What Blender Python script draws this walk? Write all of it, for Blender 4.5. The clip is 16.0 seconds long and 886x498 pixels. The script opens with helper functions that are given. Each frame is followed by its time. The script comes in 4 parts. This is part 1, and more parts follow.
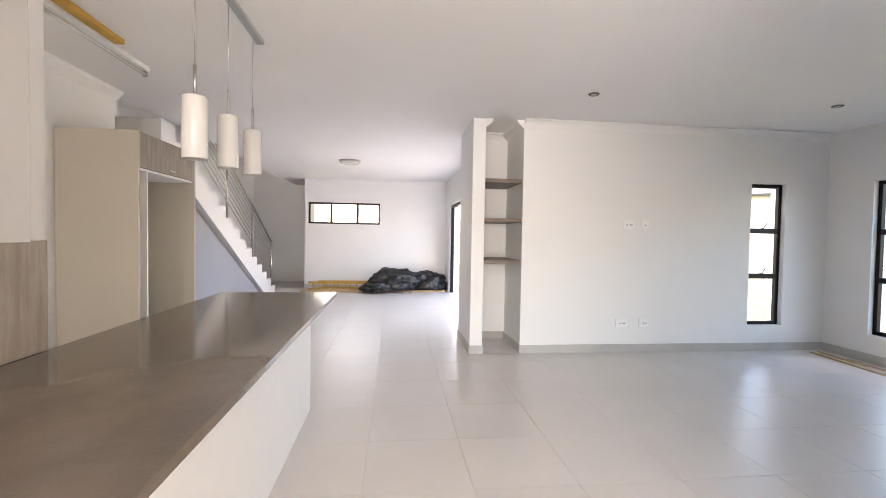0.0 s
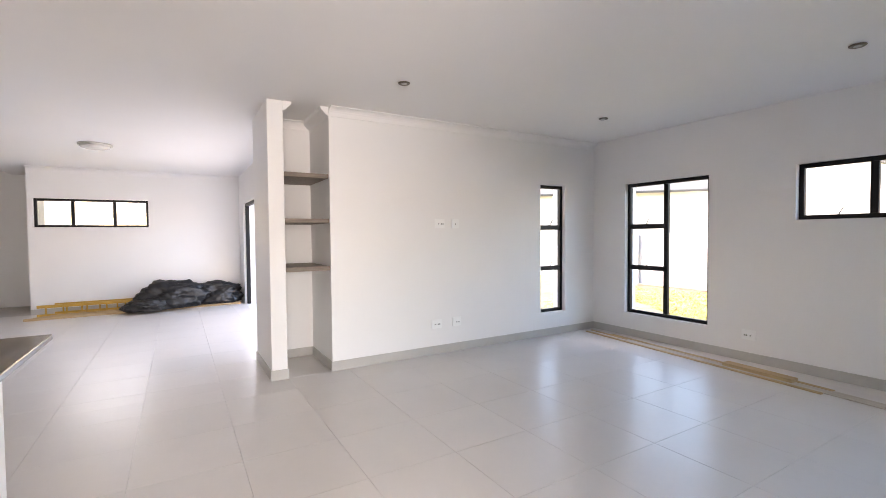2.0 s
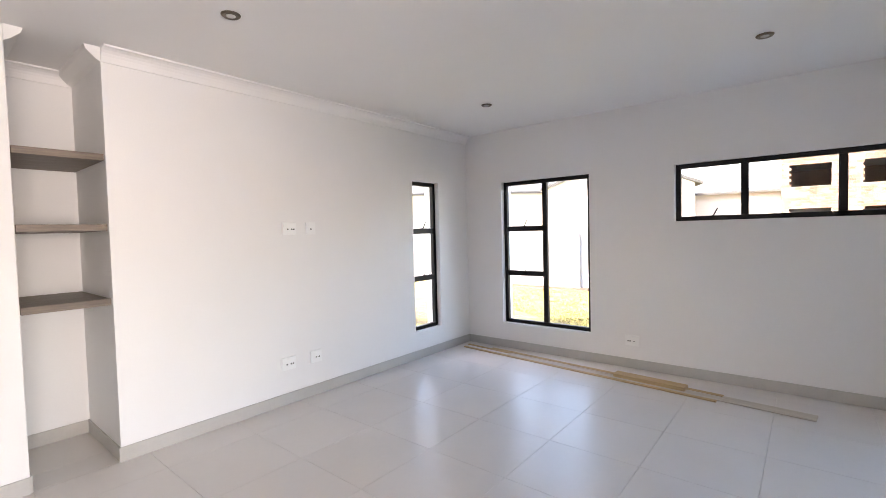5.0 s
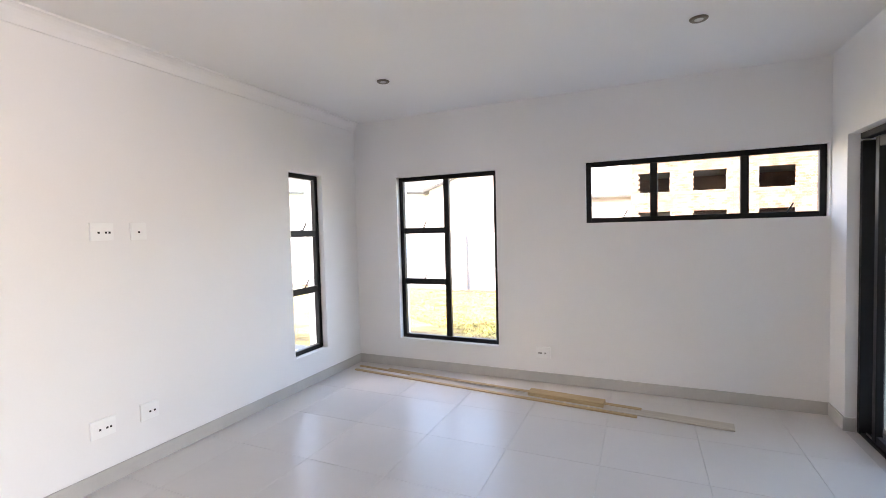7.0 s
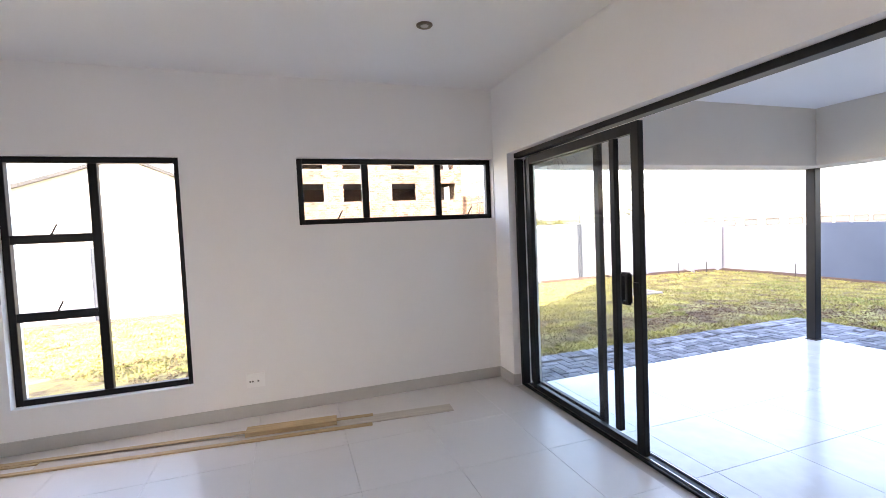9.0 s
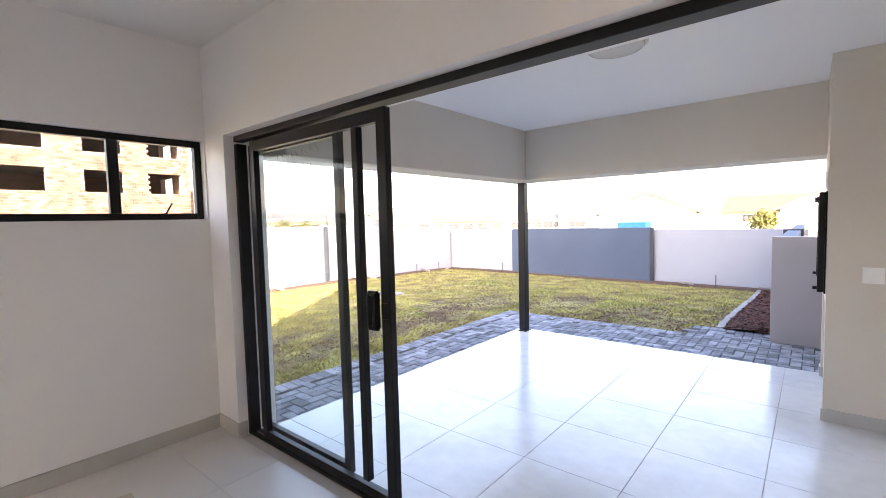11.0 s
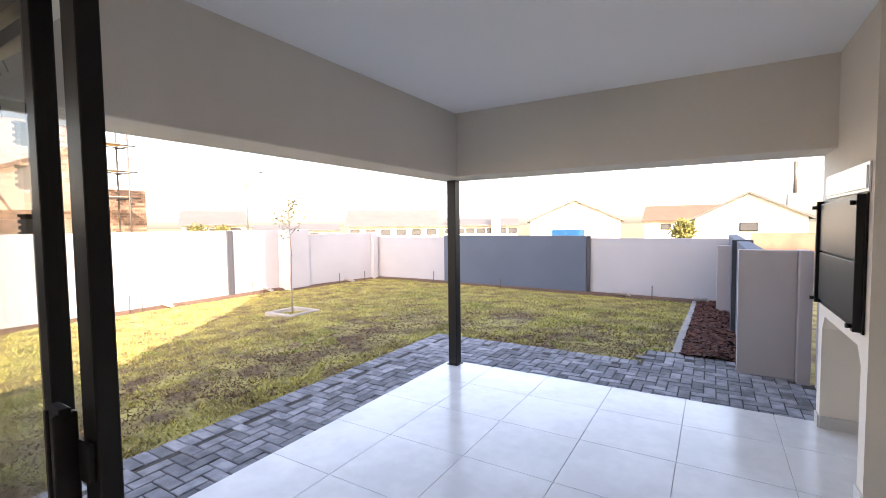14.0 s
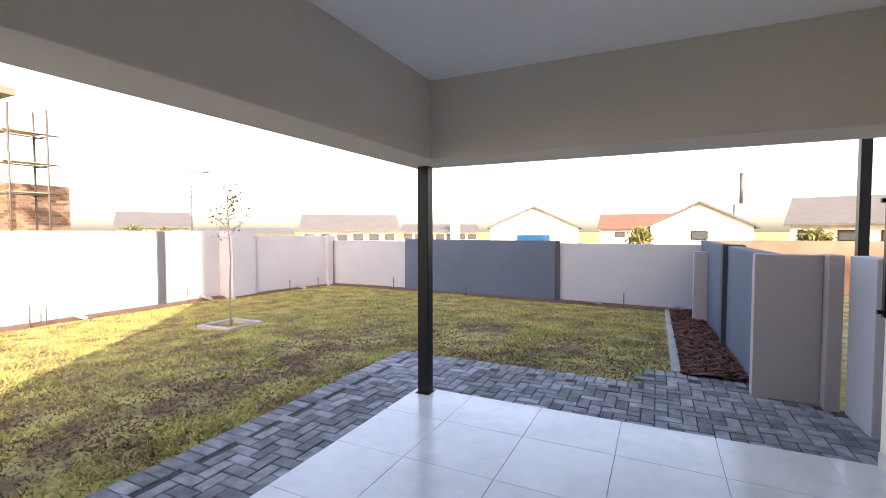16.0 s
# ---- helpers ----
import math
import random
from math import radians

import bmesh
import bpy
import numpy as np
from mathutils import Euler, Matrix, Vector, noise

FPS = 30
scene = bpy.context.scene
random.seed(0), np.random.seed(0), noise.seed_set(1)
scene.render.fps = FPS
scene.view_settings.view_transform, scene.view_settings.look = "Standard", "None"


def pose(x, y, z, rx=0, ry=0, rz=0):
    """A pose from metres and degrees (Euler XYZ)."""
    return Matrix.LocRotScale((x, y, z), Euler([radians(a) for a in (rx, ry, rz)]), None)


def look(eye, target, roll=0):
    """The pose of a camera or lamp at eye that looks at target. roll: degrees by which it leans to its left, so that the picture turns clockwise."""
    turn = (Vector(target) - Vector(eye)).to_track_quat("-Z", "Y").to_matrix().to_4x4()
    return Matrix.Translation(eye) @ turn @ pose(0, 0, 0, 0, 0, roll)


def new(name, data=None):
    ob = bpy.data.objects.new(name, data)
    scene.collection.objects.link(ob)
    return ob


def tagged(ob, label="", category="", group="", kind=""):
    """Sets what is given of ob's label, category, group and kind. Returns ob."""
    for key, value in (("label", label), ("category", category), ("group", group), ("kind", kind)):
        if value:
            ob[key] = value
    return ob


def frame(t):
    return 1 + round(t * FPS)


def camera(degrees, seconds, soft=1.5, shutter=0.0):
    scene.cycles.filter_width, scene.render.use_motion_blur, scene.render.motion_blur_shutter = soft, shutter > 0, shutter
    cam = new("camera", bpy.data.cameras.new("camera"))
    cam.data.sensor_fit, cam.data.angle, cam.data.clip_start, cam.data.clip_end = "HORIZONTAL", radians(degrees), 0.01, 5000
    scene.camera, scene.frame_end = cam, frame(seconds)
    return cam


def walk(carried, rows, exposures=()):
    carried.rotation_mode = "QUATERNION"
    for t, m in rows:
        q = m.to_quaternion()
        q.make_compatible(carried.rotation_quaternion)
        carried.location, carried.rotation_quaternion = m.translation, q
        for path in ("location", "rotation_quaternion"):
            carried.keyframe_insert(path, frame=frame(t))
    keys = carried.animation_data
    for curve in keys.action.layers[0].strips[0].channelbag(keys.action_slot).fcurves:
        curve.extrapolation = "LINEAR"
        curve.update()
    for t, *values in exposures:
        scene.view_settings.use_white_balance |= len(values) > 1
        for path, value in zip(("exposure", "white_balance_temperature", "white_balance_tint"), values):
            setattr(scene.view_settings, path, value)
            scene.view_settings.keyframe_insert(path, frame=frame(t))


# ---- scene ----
cam = camera(89.6, 16.0, soft=0.9)
PATH = [
    (0, (0.928, 0.509, 1.375), (1.148, 2.496, 1.314), 1.0),
    (0.5, (0.952, 0.624, 1.386), (1.318, 2.59, 1.33), 0.7),
    (1, (0.968, 0.76, 1.395), (1.554, 2.672, 1.344), 0.4),
    (1.5, (0.987, 0.885, 1.404), (1.818, 2.704, 1.347), -0.1),
    (2, (1.057, 1.044, 1.412), (2.08, 2.761, 1.348), -0.5),
    (2.5, (1.143, 1.215, 1.424), (2.331, 2.822, 1.359), -0.6),
    (3, (1.193, 1.36, 1.437), (2.514, 2.86, 1.371), -0.8),
    (3.5, (1.259, 1.529, 1.449), (2.707, 2.907, 1.378), -0.9),
    (4, (1.325, 1.706, 1.463), (2.816, 3.037, 1.39), -1.2),
    (6.5, (1.973, 2.496, 1.494), (3.704, 3.494, 1.412), -1.4),
    (7, (2.099, 2.605, 1.501), (3.923, 3.421, 1.416), -1.5),
    (7.5, (2.207, 2.706, 1.504), (4.117, 3.295, 1.421), -1.5),
    (8, (2.302, 2.821, 1.493), (4.28, 3.103, 1.408), -1.7),
    (8.5, (2.376, 2.967, 1.469), (4.369, 2.828, 1.379), -2.3),
    (9, (2.511, 3.153, 1.453), (4.402, 2.511, 1.36), -2.5),
    (9.5, (2.691, 3.147, 1.459), (4.422, 2.151, 1.353), -2.4),
    (10, (2.823, 3.053, 1.472), (4.38, 1.803, 1.355), -2.1),
    (12.5, (3.311, 2.125, 1.479), (4.405, 0.454, 1.36), -1.1),
    (13, (3.41, 1.949, 1.482), (4.481, 0.263, 1.367), -1.2),
    (13.5, (3.51, 1.746, 1.483), (4.564, 0.05, 1.37), -1.0),
    (14, (3.63, 1.579, 1.479), (4.668, -0.128, 1.372), -0.7),
    (14.5, (3.808, 1.413, 1.463), (4.809, -0.315, 1.361), -0.4),
    (15, (3.942, 1.205, 1.43), (4.921, -0.536, 1.33), -0.3),
    (15.5, (4.057, 1.026, 1.401), (5.018, -0.725, 1.304), -0.2),
    (16, (4.18, 0.865, 1.392), (5.052, -0.934, 1.312), 0.0),
]
EXPOSURES = [(0.0, 3.5, 6950, 17), (2.0, 3.5, 6950, 19), (4.0, 3.55, 6950, 20), (7.0, 3.75, 6950, 20), (9.0, 3.7, 7050, 22), (10.0, 3.6, 7250, 23), (12.5, 3.3, 7950, 24), (13.5, 3.1, 8150, 24), (14.5, 2.7, 8000, 22), (16.0, 2.45, 7950, 22)]
walk(cam, [(t, look(eye, target, roll)) for t, eye, target, roll in PATH], EXPOSURES)

# the house stands this far from the patio's origin
HOME, PATIO = Vector((-0.16, 0.32, 0)), Vector((0, 0, 0))
SHIFT = HOME

# ---- light ----
SUN_EL = 30.0
SUN_TO = Vector((-0.64 * math.cos(radians(SUN_EL)), 0.77 * math.cos(radians(SUN_EL)), math.sin(radians(SUN_EL))))
world = bpy.data.worlds.new("sky")
scene.world = world
world.use_nodes = True
wn = world.node_tree
sky = wn.nodes.new("ShaderNodeTexSky")
sky.sky_type, sky.sun_disc = "NISHITA", False
sky.sun_elevation, sky.sun_rotation = radians(SUN_EL), math.atan2(SUN_TO.x, SUN_TO.y)
sky.dust_density = 3.0
wn.nodes["Background"].inputs["Strength"].default_value = 0.15
wn.links.new(sky.outputs["Color"], wn.nodes["Background"].inputs["Color"])
sun_data = bpy.data.lights.new("sun", "SUN")
sun_data.energy, sun_data.angle, sun_data.color = 2.6, radians(0.6), (1.0, 0.93, 0.82)
sun = new("sun", sun_data)
sun.matrix_world = look(SUN_TO * 60, (0, 0, 0))


def area_lamp(name, eye, target, sx, sy, watts, colour):
    d = bpy.data.lights.new(name, "AREA")
    d.shape, d.size, d.size_y, d.energy, d.color = "RECTANGLE", sx, sy, watts, colour
    ob = new(name, d)
    ob.matrix_world = look(Vector(eye) + HOME, Vector(target) + HOME)
    return ob


area_lamp("passage_door_light", (2.55, 8.4, 1.05), (0.0, 8.4, 0.95), 3.4, 1.9, 2.5, (1.0, 0.93, 0.84))
# added fill lamp at the unseen dining end, brightens the rooms
area_lamp("dining_fill_light", (0.9, -3.35, 1.4), (0.9, 2.0, 1.2), 3.0, 1.8, 28, (1.0, 0.96, 0.9))


# ---- materials ----
def mat(name, col, rough=0.6, metal=0.0, vary=0.1, scale=3.0, fine=60.0, bump=0.1, col2=None, rand=0.0, spec=0.5, coord="Object", stain=0.0, hard=0.0):
    m = bpy.data.materials.new(name)
    m.use_nodes = True
    nt = m.node_tree
    N, L = nt.nodes, nt.links
    b = N["Principled BSDF"]
    b.inputs["Roughness"].default_value, b.inputs["Metallic"].default_value = rough, metal
    b.inputs["Specular IOR Level"].default_value = spec
    tc = N.new("ShaderNodeTexCoord")
    geo = N.new("ShaderNodeNewGeometry")
    src = geo.outputs["Position"] if coord == "World" else tc.outputs["Object"]
    n1, n2 = N.new("ShaderNodeTexNoise"), N.new("ShaderNodeTexNoise")
    n1.inputs["Scale"].default_value, n2.inputs["Scale"].default_value = scale, fine
    n1.inputs["Detail"].default_value, n2.inputs["Detail"].default_value = 5, 4
    for n in (n1, n2):
        L.new(src, n.inputs["Vector"])
    add = N.new("ShaderNodeMath")
    add.operation = "MULTIPLY_ADD"
    add.inputs[1].default_value = 0.35
    L.new(n2.outputs["Fac"], add.inputs[0])
    L.new(n1.outputs["Fac"], add.inputs[2])
    rng = N.new("ShaderNodeMapRange")
    rng.inputs[1].default_value, rng.inputs[2].default_value = 0.45 + 0.18 * hard, 0.9 - 0.18 * hard
    L.new(add.outputs[0], rng.inputs[0])
    mix = N.new("ShaderNodeMix")
    mix.data_type = "RGBA"
    c2 = col2 or tuple(c * (1 - vary) for c in col)
    mix.inputs["A"].default_value, mix.inputs["B"].default_value = (*col, 1), (*c2, 1)
    L.new(rng.outputs[0], mix.inputs["Factor"])
    out = mix.outputs["Result"]
    if rand:
        info, hsv = N.new("ShaderNodeObjectInfo"), N.new("ShaderNodeHueSaturation")
        isl = N.new("ShaderNodeMath")
        isl.operation = "ADD"
        L.new(info.outputs["Random"], isl.inputs[0])
        L.new(geo.outputs["Random Per Island"], isl.inputs[1])
        fr = N.new("ShaderNodeMath")
        fr.operation = "FRACT"
        L.new(isl.outputs[0], fr.inputs[0])
        r2 = N.new("ShaderNodeMapRange")
        r2.inputs[3].default_value, r2.inputs[4].default_value = 1 - rand, 1 + rand
        L.new(fr.outputs[0], r2.inputs[0])
        L.new(r2.outputs[0], hsv.inputs["Value"])
        L.new(out, hsv.inputs["Color"])
        out = hsv.outputs["Color"]
    L.new(out, b.inputs["Base Color"])
    if stain:
        rr = N.new("ShaderNodeMapRange")
        rr.inputs[1].default_value, rr.inputs[2].default_value = 0.3, 0.7
        rr.inputs[3].default_value, rr.inputs[4].default_value = rough - stain, rough + stain
        L.new(n1.outputs["Fac"], rr.inputs[0])
        L.new(rr.outputs[0], b.inputs["Roughness"])
    if bump:
        bp = N.new("ShaderNodeBump")
        bp.inputs["Strength"].default_value, bp.inputs["Distance"].default_value = bump, 0.01
        L.new(n2.outputs["Fac"], bp.inputs["Height"])
        L.new(bp.outputs["Normal"], b.inputs["Normal"])
    return m


def glass_mat(name, tint, rough=0.0):
    m = bpy.data.materials.new(name)
    m.use_nodes = True
    nt = m.node_tree
    nt.nodes.remove(nt.nodes["Principled BSDF"])
    tr, gl, fr, mx = (nt.nodes.new("ShaderNodeBsdf" + "Transparent"), nt.nodes.new("ShaderNodeBsdfGlossy"),
                      nt.nodes.new("ShaderNodeFresnel"), nt.nodes.new("ShaderNodeMixShader"))
    tr.inputs["Color"].default_value = (*tint, 1)
    gl.inputs["Roughness"].default_value = rough
    fr.inputs["IOR"].default_value = 1.5
    nt.links.new(fr.outputs[0], mx.inputs[0])
    nt.links.new(tr.outputs[0], mx.inputs[1])
    nt.links.new(gl.outputs[0], mx.inputs[2])
    nt.links.new(mx.outputs[0], nt.nodes["Material Output"].inputs["Surface"])
    return m


def wood_mat(name, c1, c2, rough=0.5, stretch=(1, 14, 14), scale=4.0):
    m = mat(name, c1, rough, vary=0.2, col2=c2, scale=scale, fine=scale * 6, bump=0.15)
    nt = m.node_tree
    mp = nt.nodes.new("ShaderNodeMapping")
    mp.inputs["Scale"].default_value = stretch
    tc = next(n for n in nt.nodes if n.type == "TEX_COORD")
    nt.links.new(tc.outputs["Object"], mp.inputs["Vector"])
    for n in nt.nodes:
        if n.type == "TEX_NOISE":
            nt.links.new(mp.outputs["Vector"], n.inputs["Vector"])
    return m


WHITE = mat("white_paint", (0.86, 0.85, 0.84), 0.55, vary=0.04, scale=0.8, fine=90, bump=0.05, coord="World")
CEIL = mat("ceiling_paint", (0.87, 0.86, 0.85), 0.75, vary=0.04, scale=0.6, fine=120, bump=0.03, coord="World")
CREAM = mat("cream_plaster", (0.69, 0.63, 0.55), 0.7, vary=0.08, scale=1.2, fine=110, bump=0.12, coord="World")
SKIRT = mat("grey_tile_skirting", (0.52, 0.50, 0.47), 0.35, vary=0.1, scale=4, fine=60, bump=0.03, coord="World")
TILE = mat("glazed_floor_tile", (0.68, 0.64, 0.605), 0.31, vary=0.05, scale=2.2, fine=25, bump=0.0, rand=0.02, coord="World")
PTILE = mat("patio_tile", (0.70, 0.69, 0.675), 0.18, hard=0.5, vary=0.16, scale=1.3, fine=12, bump=0.02, rand=0.02, coord="World", stain=0.04)
GROUT = mat("tile_grout", (0.60, 0.565, 0.535), 0.6, vary=0.15, scale=5, fine=80)
PGROUT = mat("patio_grout", (0.48, 0.47, 0.45), 0.85, vary=0.15, scale=5, fine=80)
BLACK = mat("black_powder_coat", (0.010, 0.010, 0.011), 0.4, vary=0.2, scale=6, fine=160, bump=0.03, spec=0.25)
RUBBER = mat("black_seal", (0.01, 0.01, 0.01), 0.7, vary=0.2, bump=0.0)
GLASS = glass_mat("window_glass", (0.95, 0.97, 0.96))
DGLASS = glass_mat("sliding_door_glass", (0.88, 0.92, 0.91))
PLASTIC = mat("white_plastic", (0.9, 0.9, 0.89), 0.3, vary=0.03, scale=8, bump=0.0)
CHROME = mat("brushed_metal", (0.55, 0.54, 0.52), 0.3, metal=1.0, vary=0.1, scale=20, fine=200, bump=0.02)
SHELF = wood_mat("grey_wood_shelf", (0.24, 0.19, 0.15), (0.13, 0.10, 0.08), 0.5)
CABWOOD = wood_mat("limed_wood_laminate", (0.36, 0.31, 0.26), (0.22, 0.18, 0.15), 0.45, (8, 8, 1))
CAB = mat("beige_laminate", (0.55, 0.50, 0.42), 0.4, vary=0.04, scale=2, bump=0.02)
CABGREY = mat("grey_gloss_laminate", (0.48, 0.47, 0.46), 0.25, vary=0.04, scale=2, bump=0.01)
STONE = mat("brown_quartz", (0.17, 0.135, 0.105), 0.12, vary=0.3, scale=5, fine=180, bump=0.0)
PINE = wood_mat("raw_pine", (0.55, 0.40, 0.22), (0.42, 0.29, 0.15), 0.7, (14, 1, 14))
BOARD = wood_mat("pale_board", (0.58, 0.52, 0.44), (0.47, 0.41, 0.34), 0.6, (10, 1, 10))
YELLOW = mat("yellow_ladder", (0.62, 0.36, 0.05), 0.5, vary=0.25, scale=6)
SHEET = mat("black_plastic_sheet", (0.010, 0.010, 0.011), 0.38, vary=0.3, scale=8, fine=30, bump=0.5)
OPAL = mat("opal_glass", (0.64, 0.63, 0.61), 0.25, vary=0.02, bump=0.0)
GREYWALL = mat("grey_wall_paint", (0.37, 0.385, 0.43), 0.8, vary=0.1, scale=0.9, fine=90, bump=0.15, coord="World")
BLUEWALL = mat("slate_wall_paint", (0.08, 0.108, 0.16), 0.8, vary=0.14, scale=1.0, fine=90, bump=0.15, coord="World")
TAUPE = mat("taupe_wall_paint", (0.36, 0.33, 0.34), 0.8, vary=0.1, scale=1.0, fine=90, bump=0.15, coord="World")
DARKJOINT = mat("dark_pier_paint", (0.05, 0.055, 0.07), 0.8, vary=0.2, scale=2)
PAVER = mat("concrete_paver", (0.23, 0.24, 0.265), 0.85, vary=0.3, scale=9, fine=160, bump=0.35, rand=0.42, col2=(0.12, 0.125, 0.145), coord="World", hard=0.4)
EDGING = mat("concrete_edging", (0.36, 0.34, 0.33), 0.85, vary=0.25, scale=8, fine=120, bump=0.3, rand=0.15, coord="World")
SAND = mat("joint_sand", (0.06, 0.055, 0.05), 0.95, vary=0.4, scale=8, fine=200, bump=0.4, coord="World")
SOIL = mat("lawn_ground", (0.30, 0.27, 0.08), 0.95, vary=0.4, scale=2.4, fine=14, bump=0.8, hard=0.5, col2=(0.10, 0.065, 0.03), coord="World")
BARK = mat("bark_chip", (0.13, 0.045, 0.03), 0.9, vary=0.5, scale=20, fine=120, bump=0.4, rand=0.6)
GRASS = mat("dry_grass", (0.36, 0.33, 0.09), 0.8, scale=2.4, fine=11, bump=0.0, col2=(0.25, 0.21, 0.07), hard=0.5, rand=0.35, coord="World")
DEAD = mat("dead_grass", (0.17, 0.10, 0.05), 0.9, scale=5, fine=20, bump=0.0, col2=(0.09, 0.05, 0.03), rand=0.4, coord="World")
GREEN = mat("green_grass", (0.16, 0.24, 0.05), 0.8, scale=5, fine=20, bump=0.0, col2=(0.22, 0.26, 0.06), rand=0.3, coord="World")
BRICK = mat("clay_brick", (0.24, 0.15, 0.105), 0.9, vary=0.5, scale=1.5, fine=30, bump=0.3, rand=0.45, col2=(0.13, 0.085, 0.065), coord="World")
MORTAR = mat("mortar", (0.26, 0.23, 0.20), 0.95, vary=0.2, scale=4)
HOUSE = mat("white_house_plaster", (0.72, 0.70, 0.66), 0.85, vary=0.08, scale=0.4, fine=20)
ROOFGREY = mat("grey_roof", (0.09, 0.09, 0.09), 0.8, vary=0.2, scale=1, fine=12)
ROOFBROWN = mat("brown_roof", (0.12, 0.065, 0.045), 0.8, vary=0.2, scale=1, fine=12)
DARKPANE = mat("dark_window_pane", (0.06, 0.065, 0.07), 0.15, vary=0.2)
BLUE = mat("blue_tarpaulin", (0.02, 0.22, 0.5), 0.6, vary=0.2)
BARKWOOD = mat("sapling_bark", (0.28, 0.22, 0.17), 0.9, vary=0.3, scale=20)
LEAF = mat("leaf", (0.13, 0.13, 0.035), 0.7, vary=0.4, scale=3, rand=0.4, bump=0.0)
INK = mat("marker_ink", (0.03, 0.03, 0.03), 0.6, bump=0.0)
RINGM = mat("bronze_ring", (0.16, 0.13, 0.10), 0.35, metal=0.8, vary=0.1)
STEEL = mat("scaffold_steel", (0.09, 0.085, 0.08), 0.6, metal=0.4, vary=0.3, scale=6)


# ---- builders ----
def bm_box(bm, x0, x1, y0, y1, z0, z1):
    vs = [bm.verts.new(p) for p in ((x0, y0, z0), (x1, y0, z0), (x1, y1, z0), (x0, y1, z0), (x0, y0, z1), (x1, y0, z1), (x1, y1, z1), (x0, y1, z1))]
    for f in ((0, 3, 2, 1), (4, 5, 6, 7), (0, 1, 5, 4), (1, 2, 6, 5), (2, 3, 7, 6), (3, 0, 4, 7)):
        bm.faces.new([vs[i] for i in f])


def box(x0, x1, y0, y1, z0, z1, bevel=0.0):
    bm = bmesh.new()
    bm_box(bm, min(x0, x1), max(x0, x1), min(y0, y1), max(y0, y1), min(z0, z1), max(z0, z1))
    if bevel:
        bmesh.ops.bevel(bm, geom=bm.edges[:], offset=bevel, segments=2, affect="EDGES", profile=0.5)
    return bm


def tube(a, b, r, n=12, r2=None):
    bm = bmesh.new()
    a, b = Vector(a), Vector(b)
    d = b - a
    m = Matrix.Translation((a + b) / 2) @ d.to_track_quat("Z", "Y").to_matrix().to_4x4()
    bmesh.ops.create_cone(bm, cap_ends=True, segments=n, radius1=r, radius2=r if r2 is None else r2, depth=d.length, matrix=m)
    for f in bm.faces:
        f.smooth = len(f.verts) == 4
    return bm


def lathe(profile, centre, n=40):
    """A turned shape from (radius, z) pairs."""
    bm = bmesh.new()
    rings = []
    for r, z in profile:
        rings.append([bm.verts.new((centre[0] + r * math.cos(2 * math.pi * i / n), centre[1] + r * math.sin(2 * math.pi * i / n), centre[2] + z)) for i in range(n)])
    for p, q in zip(rings, rings[1:]):
        for i in range(n):
            f = bm.faces.new((p[i], p[(i + 1) % n], q[(i + 1) % n], q[i]))
            f.smooth = True
    bm.faces.new(rings[0][::-1])
    bm.faces.new(rings[-1])
    return bm


def join(*bms):
    out = bmesh.new()
    for b in bms:
        me = bpy.data.meshes.new("tmp")
        b.to_mesh(me)
        b.free()
        out.from_mesh(me)
        bpy.data.meshes.remove(me)
    return out


def part(name, bm, material, parent=None, label=""):
    me = bpy.data.meshes.new(name)
    bm.transform(Matrix.Translation(SHIFT))
    if len(bm.faces) > 1:
        bmesh.ops.recalc_face_normals(bm, faces=bm.faces[:])
    bm.to_mesh(me)
    bm.free()
    me.materials.append(material)
    ob = new(name, me)
    if parent is not None:
        ob.parent = parent
        ob.matrix_parent_inverse = parent.matrix_world.inverted()
    if label:
        ob["label"] = label
    return ob


def thing(name, label, category, at=(0, 0, 0), group="", kind=""):
    ob = new(name)
    ob.empty_display_size = 0.1
    ob.matrix_world = Matrix.Translation(Vector(at) + SHIFT)
    return tagged(ob, label, category, group, kind)


def structure(name, bm, material, label, category):
    return tagged(part(name, bm, material), label, category, kind="structure")


def wall_bm(axis, a, b, u0, u1, z0, z1, holes=()):
    """A wall between planes a and b of the axis, along the other one from u0 to u1, with rectangular holes (u0, u1, z0, z1)."""
    us = sorted({u0, u1, *[v for h in holes for v in h[:2] if u0 < v < u1]})
    zs = sorted({z0, z1, *[v for h in holes for v in h[2:] if z0 < v < z1]})
    solid = {}
    for i in range(len(us) - 1):
        for j in range(len(zs) - 1):
            cu, cz = (us[i] + us[i + 1]) / 2, (zs[j] + zs[j + 1]) / 2
            solid[i, j] = not any(h[0] < cu < h[1] and h[2] < cz < h[3] for h in holes)
    bm = bmesh.new()
    cache = {}

    def v(s, u, z):
        k = (s, u, z)
        if k not in cache:
            cache[k] = bm.verts.new((s, u, z) if axis == "x" else (u, s, z))
        return cache[k]
    for (i, j), on in solid.items():
        if not on:
            continue
        p, q, r, s = us[i], us[i + 1], zs[j], zs[j + 1]
        bm.faces.new((v(a, p, r), v(a, q, r), v(a, q, s), v(a, p, s)))
        bm.faces.new((v(b, p, r), v(b, p, s), v(b, q, s), v(b, q, r)))
        for (di, dj), (e, f) in {(-1, 0): ((p, r), (p, s)), (1, 0): ((q, r), (q, s)), (0, -1): ((p, r), (q, r)), (0, 1): ((p, s), (q, s))}.items():
            if not solid.get((i + di, j + dj), False):
                bm.faces.new((v(a, *e), v(a, *f), v(b, *f), v(b, *e)))
    return bm


